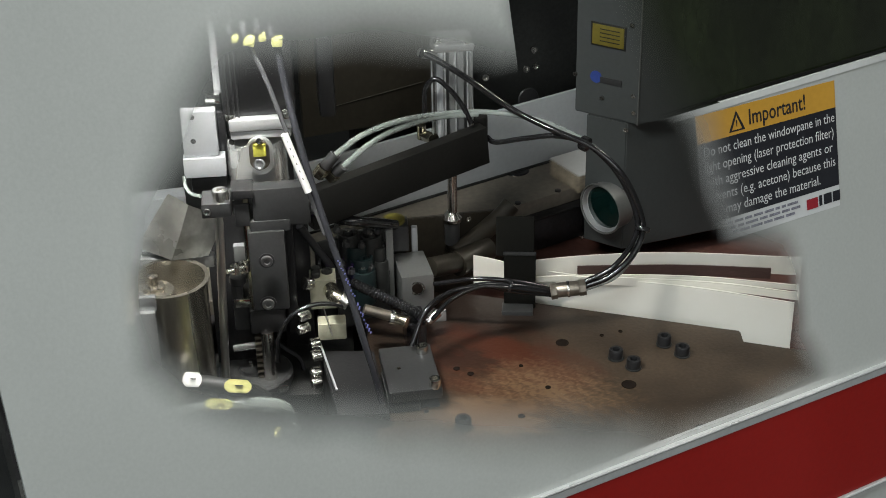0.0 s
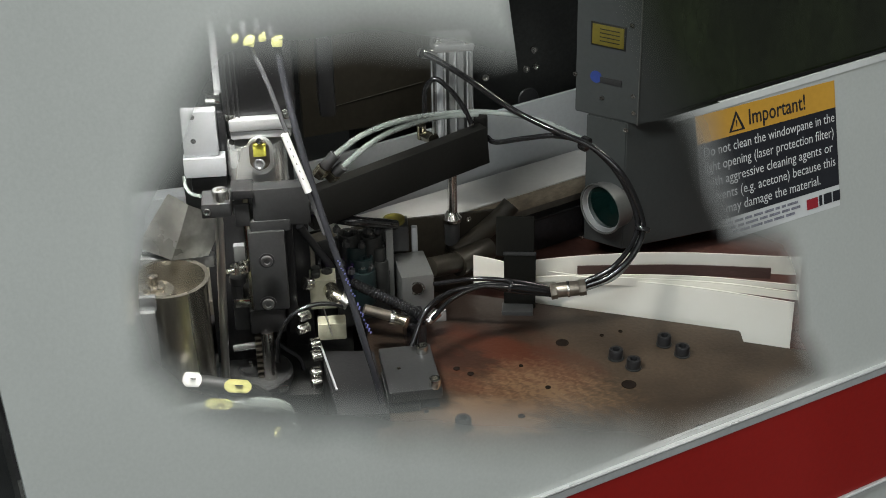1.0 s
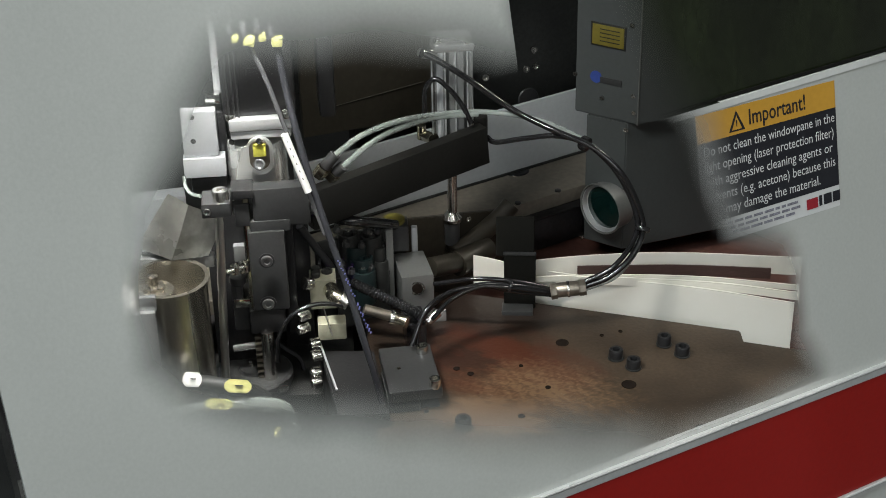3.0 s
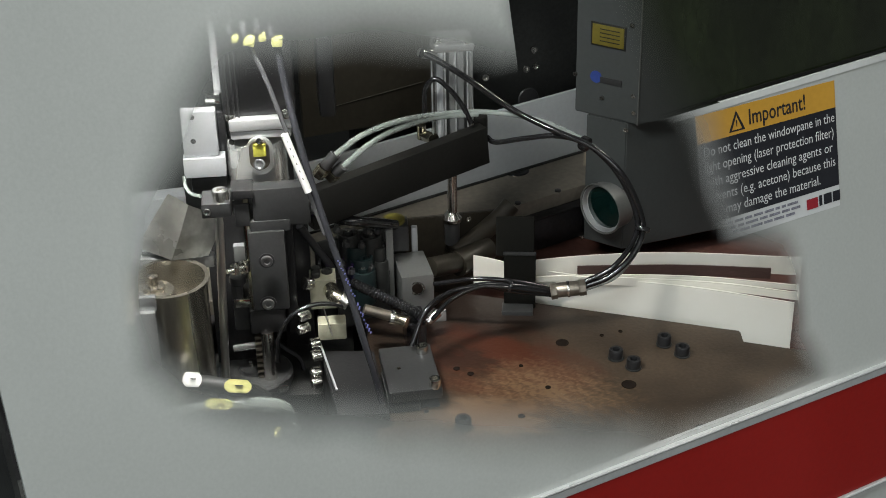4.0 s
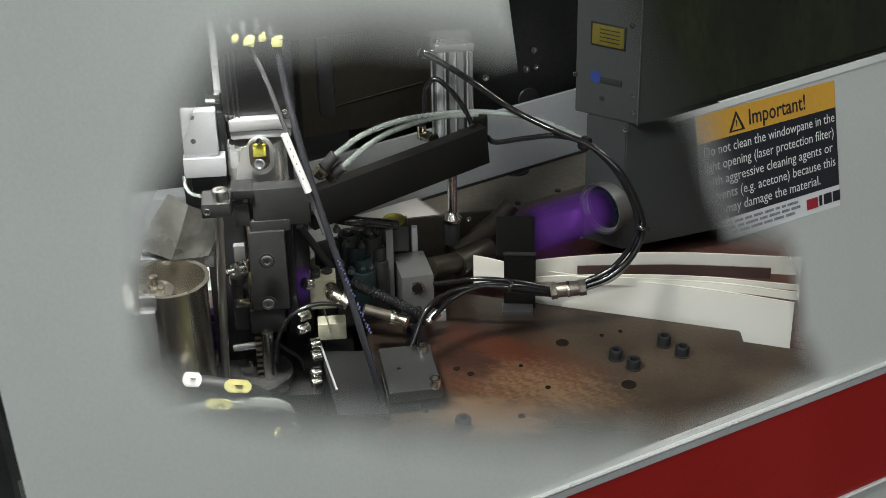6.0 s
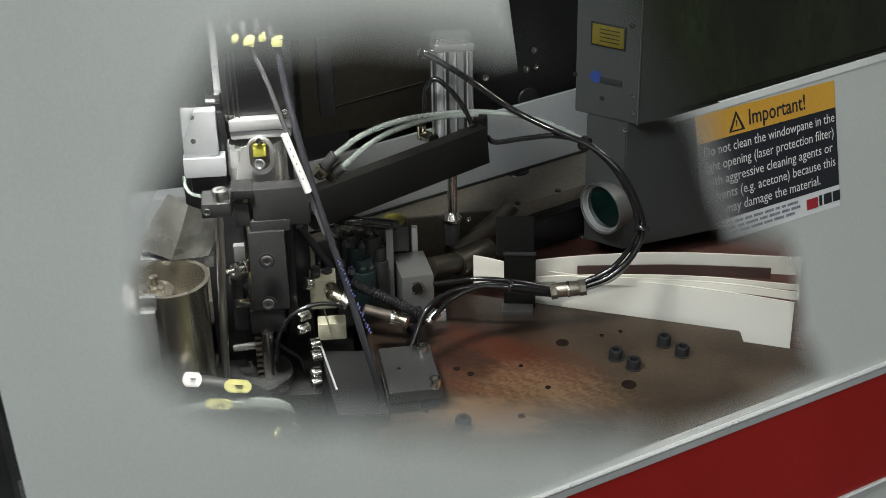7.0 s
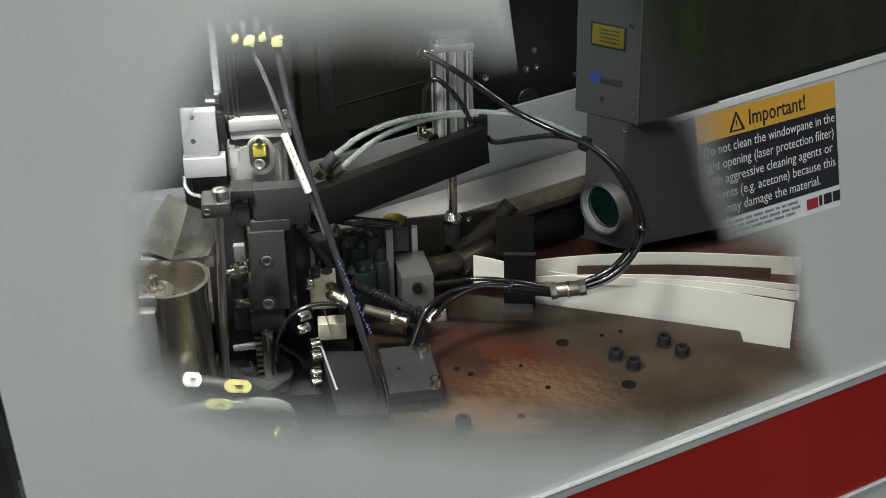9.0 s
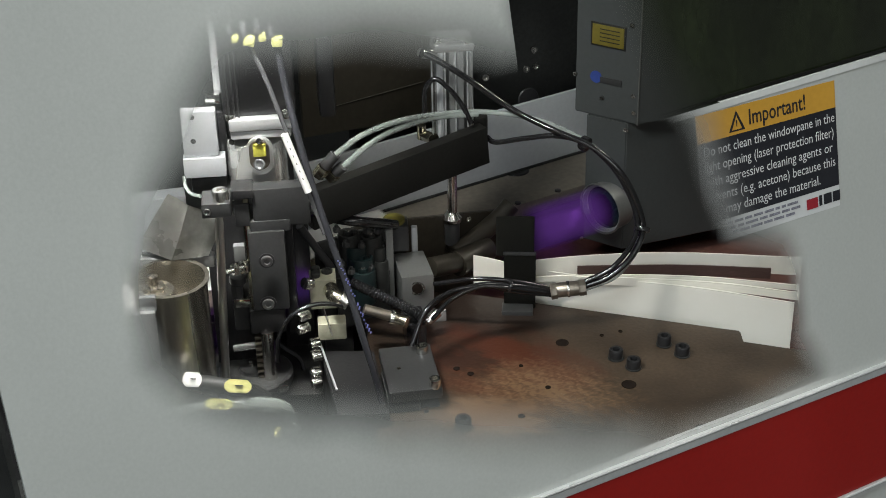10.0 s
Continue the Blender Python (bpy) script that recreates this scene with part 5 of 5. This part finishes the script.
    for at in ((-0.0832, -0.1280, 0.0577), (-0.0751, -0.1300, 0.0512), (-0.0598, -0.1220, 0.0494), (-0.0474, -0.1120, 0.0391), (-0.0789, -0.1240, 0.0733), (-0.0665, -0.1180, 0.0686), (-0.0506, -0.1060, 0.0573), (-0.0853, -0.1280, 0.0891), (-0.0618, -0.1100, 0.0778), (-0.0537, -0.1040, 0.0744)):
        part("nut", lathe(at, [(0.0032, 0), (0.0032, 0.003), (0.0026, 0.004), (0.0016, 0.004), (0.0015, 0.006), (0.0001, 0.0062)], 8), M_STEEL_D, n)
    hose("dark_cable", [(-0.1028, -0.1600, 0.1258), (-0.0894, -0.1300, 0.1032), (-0.0693, -0.1300, 0.0991), (-0.0476, -0.1100, 0.0859), (-0.0387, -0.1000, 0.0793)], 0.0042, M_RUBBER, "oily black cable behind the head", "cable")
    hose("dark_cable", [(-0.1148, -0.1300, 0.0961), (-0.1033, -0.1200, 0.0695), (-0.0910, -0.1150, 0.0451), (-0.0782, -0.1200, 0.0151)], 0.0034, M_STEEL_D, "dull grey cable behind the head", "cable")
    hose("corrugated_hose", [(-0.0742, -0.1500, 0.0543), (-0.0615, -0.1550, 0.0500), (-0.0457, -0.1600, 0.0442), (-0.0300, -0.1630, 0.0372), (-0.0175, -0.1650, 0.0285)], 0.0042, M_RUBBER, "black corrugated plastic conduit hose", "conduit", steps=14, ribs=0.12)
    e = thing("elbow_fitting", (-0.0324, -0.1700, 0.0282), "nickel-plated elbow hose fitting", "fitting")
    part("body", rod((-0.0404, -0.1720, 0.0334), (-0.0291, -0.1780, 0.0326), 0.0050), M_BRASS, e)
    part("collar", rod((-0.0435, -0.1720, 0.0345), (-0.0399, -0.1720, 0.0334), 0.0062, 10), M_STEEL, e)
    part("tail", rod((-0.0640, -0.1720, 0.0425), (-0.0426, -0.1710, 0.0344), 0.0042, 14), M_COUPL, e)
    e = thing("elbow_fitting", (-0.0076, -0.1400, 0.0156), "nickel-plated elbow hose fitting", "fitting")
    part("body", rod((-0.0142, -0.1500, 0.0154), (-0.0048, -0.1450, 0.0219), 0.0042), M_STEEL, e)
    part("tab", box((-0.0035, -0.1220, 0.0044), (0.0104, 0.0060, 0.0094), 4), M_PROFILE, e)
    h = thing("hose_manifold", (-0.0241, -0.1700, 0.0039), "black hose manifold behind the front block", "manifold")
    part("body", box((-0.0246, -0.1530, 0.0107), (0.0169, 0.0300, 0.0269), 8, 0.003), M_RUBBER, h)
    # front block with its screws
    b = thing("front_block", (-0.0267, -0.2400, -0.0269), "grey-black steel front block with socket screws", "machine block")
    part("top_plate", box((-0.0275, -0.2245, 0.0155), (0.0408, 0.0640, 0.0093), 9, 0.0012), M_STEEL_D, b)
    part("leg", box((-0.0354, -0.2300, -0.0319), (0.0244, 0.0500, 0.0761), 9), M_STEEL_D, b)
    part("side_leg", box((-0.0164, -0.2200, -0.0366), (0.0149, 0.0600, 0.0755), 9), M_STEEL_D, b)
    for at in ((-0.0181, -0.2027, 0.0189), (-0.0082, -0.2496, 0.0189)):
        part("screw", socket_head(at, 0.0046, 0.0080), M_STEEL, b)
    part("oil_hole", lathe((-0.0360, -0.2252, 0.0199), [(0.0016, 0), (0.0016, 0.0004), (0.0002, 0.0005)], 12), M_BRASS, b)
    part("leg_stud", upright((-0.0151, -0.2570, -0.0034), 0.0052, 0.0022, 10), M_STEEL, b)
    j = thing("slide_block", (-0.0761, -0.2200, -0.0290), "black machined slide block with a bright edge", "machine block")
    part("body", slab([(-0.0995, -0.1850, 0.0202)[:2], (-0.0571, -0.1850, 0.0223)[:2], (-0.0423, -0.2750, 0.0116)[:2], (-0.0810, -0.2750, 0.0125)[:2]], -0.08, 0.012), M_BLACK, j)
    part("bright_edge", rod((-0.0995, -0.1850, 0.0202), (-0.0833, -0.2450, 0.0151), 0.0009, 8), M_ALU, j)
    for at in ((-0.0990, -0.1900, 0.0233), (-0.0978, -0.2000, 0.0181), (-0.0969, -0.2180, 0.0140), (-0.0962, -0.2270, 0.0112)):
        part("side_screw", rod(at, tuple(Vector(at) + Vector((-0.0075, -0.003, 0))), 0.0048, 14, 0.001), M_STEEL, j)
    part("cap", lathe((-0.0635, -0.2620, 0.0003), [(0.0095, 0), (0.0095, 0.002), (0.008, 0.003), (0.0003, 0.003)], 28), M_STEEL, j)


middle()
GLOW_BLADES = []


# ---------------------------------------------------------------- violet spots behind added sliding blades
def laser_light():
    """Violet laser glow: two unseen spots added to tint surfaces, each behind an added blade that slides down to let
    the light out.
    """
    for name, eye, aim, watts, blade, size, yaw in (
            ("laser_glow", feed(0.165, -0.020, -0.008), feed(0.06, 0.004, -0.010), 0.15, feed(0.153, -0.0200, -0.008), (0.0015, 0.029, 0.034), YAW),
            ("laser_glow", (-0.0927, -0.1290, 0.0425), (-0.1238, -0.1220, 0.0364), 0.25, (-0.1006, -0.1292, 0.0428), (0.0015, 0.011, 0.040), 0)):
        spot(name, eye, aim, watts, (0.42, 0.12, 1.0), 72, 0.9, 0.003)
        # unseen blade, added only to block or release the spot
        t = thing("shutter", blade, "small black blade added unseen to switch the violet spot", "shutter", "laser shutters")
        part("blade", box(blade, size, yaw, 0.0002), M_BLACK, t)
        GLOW_BLADES.append((t, Vector(blade)))
    d = thing("cabinet_base", (-0.8, -0.45, -1.0), "dark brown-black cabinet beside the machine", "cabinet")
    part("body", box((-0.84, -0.45, -0.55), (0.95, 0.90, 0.90), 0, 0.01), M_DARK, d)
    b = thing("machine_stand", feed(0.41, 0.23, -1.0), "grey painted steel machine stand on the floor", "machine stand")
    part("body", box(feed(0.41, 0.23, -0.5505), (1.38, 1.04, 0.899), YAW, 0.006), M_GREY, b)


laser_light()
BEAM = []


def laser_beam():
    """Violet beam drawn as nested open glowing shells, faint at the rim and at both ends."""
    m = bpy.data.materials.new("violet_beam_glow")
    m.use_nodes = True
    nd, lk = m.node_tree.nodes, m.node_tree.links
    nd.remove(nd["Principled BSDF"])
    glow, clear, mix, at = nd.new("ShaderNodeEmission"), nd.new("ShaderNodeBsdfTransparent"), nd.new("ShaderNodeMixShader"), nd.new("ShaderNodeAttribute")
    glow.inputs["Color"].default_value, glow.inputs["Strength"].default_value = (0.105, 0.034, 0.225, 1), 1.0
    at.attribute_name = "cover"
    lk.new(at.outputs["Fac"], mix.inputs["Fac"])
    lk.new(clear.outputs["BSDF"], mix.inputs[1])
    lk.new(glow.outputs["Emission"], mix.inputs[2])
    lk.new(mix.outputs["Shader"], nd["Material Output"].inputs["Surface"])
    home, L = Vector((0.1418, 0.0093, 0.0335)), 0.086
    t = thing("laser_beam", tuple(home), "violet glowing laser beam before the lens port", "laser beam")
    for r, dense in ((0.0208, 0.07), (0.0195, 0.09), (0.0178, 0.12), (0.0155, 0.14), (0.0125, 0.14), (0.0085, 0.12)):
        bm = bmesh.new()
        rings = []
        for i in range(25):
            c = home + U * (0.004 - (L + 0.004) * i / 24)
            rings.append([bm.verts.new(c + (N * math.cos(radians(50 + 5 * k)) + Vector((0, 0, 1)) * math.sin(radians(50 + 5 * k))) * r) for k in range(41)])
        for a, b in zip(rings, rings[1:]):
            for k in range(40):
                bm.faces.new((a[k], a[k + 1], b[k + 1], b[k])).smooth = True
        ob = part("beam_shell", bm, m, t)
        vals = []
        for v in ob.data.vertices:
            far = -v.co.dot(U) / L
            vals.append(dense * min(1, max(0.16, 0.20 + 4.5 * far)) * min(1, max(0, (1 - far) * 4)))
        ob.data.attributes.new("cover", "FLOAT", "POINT").data.foreach_set("value", vals)
    BEAM.append((t, home))


laser_beam()


BURNS = ((1.1, 2.43), (5.3, 6.7), (9.1, 11.0))


def motions():
    """The boards run along the feed line one after another; the added blades let the violet light out while each board
    leaves.
    """
    for b, t0 in zip(BOARDS, (0.0, 4.165, 8.0)):
        def at(t):
            return Matrix.Translation(U * (0.1315 - 0.238 * (t - t0)))
        walk(b, [(0.0, at(0.0)), (5.0, at(5.0)), (10.0, at(10.0))])
    up, down = Vector((0, 0, 0)), Vector((0, 0, -0.05))
    inside = U * 0.165
    for t, home in BEAM:
        rows = [(0.0, inside)]
        for a, b in BURNS:
            rows += [(a, inside), (a + 0.067, up), (min(b, 10.0), up)] + ([(b + 0.067, inside)] if b < 10 else [])
        walk(t, [(q, Matrix.Translation(home + v)) for q, v in rows])
    for t, home in GLOW_BLADES:
        rows = [(0.0, up)]
        for a, b in BURNS:
            rows += [(a, up), (a + 0.067, down), (min(b, 10.0), down)] + ([(b + 0.067, up)] if b < 10 else [])
        walk(t, [(q, Matrix.Translation(home + v)) for q, v in rows])


motions()
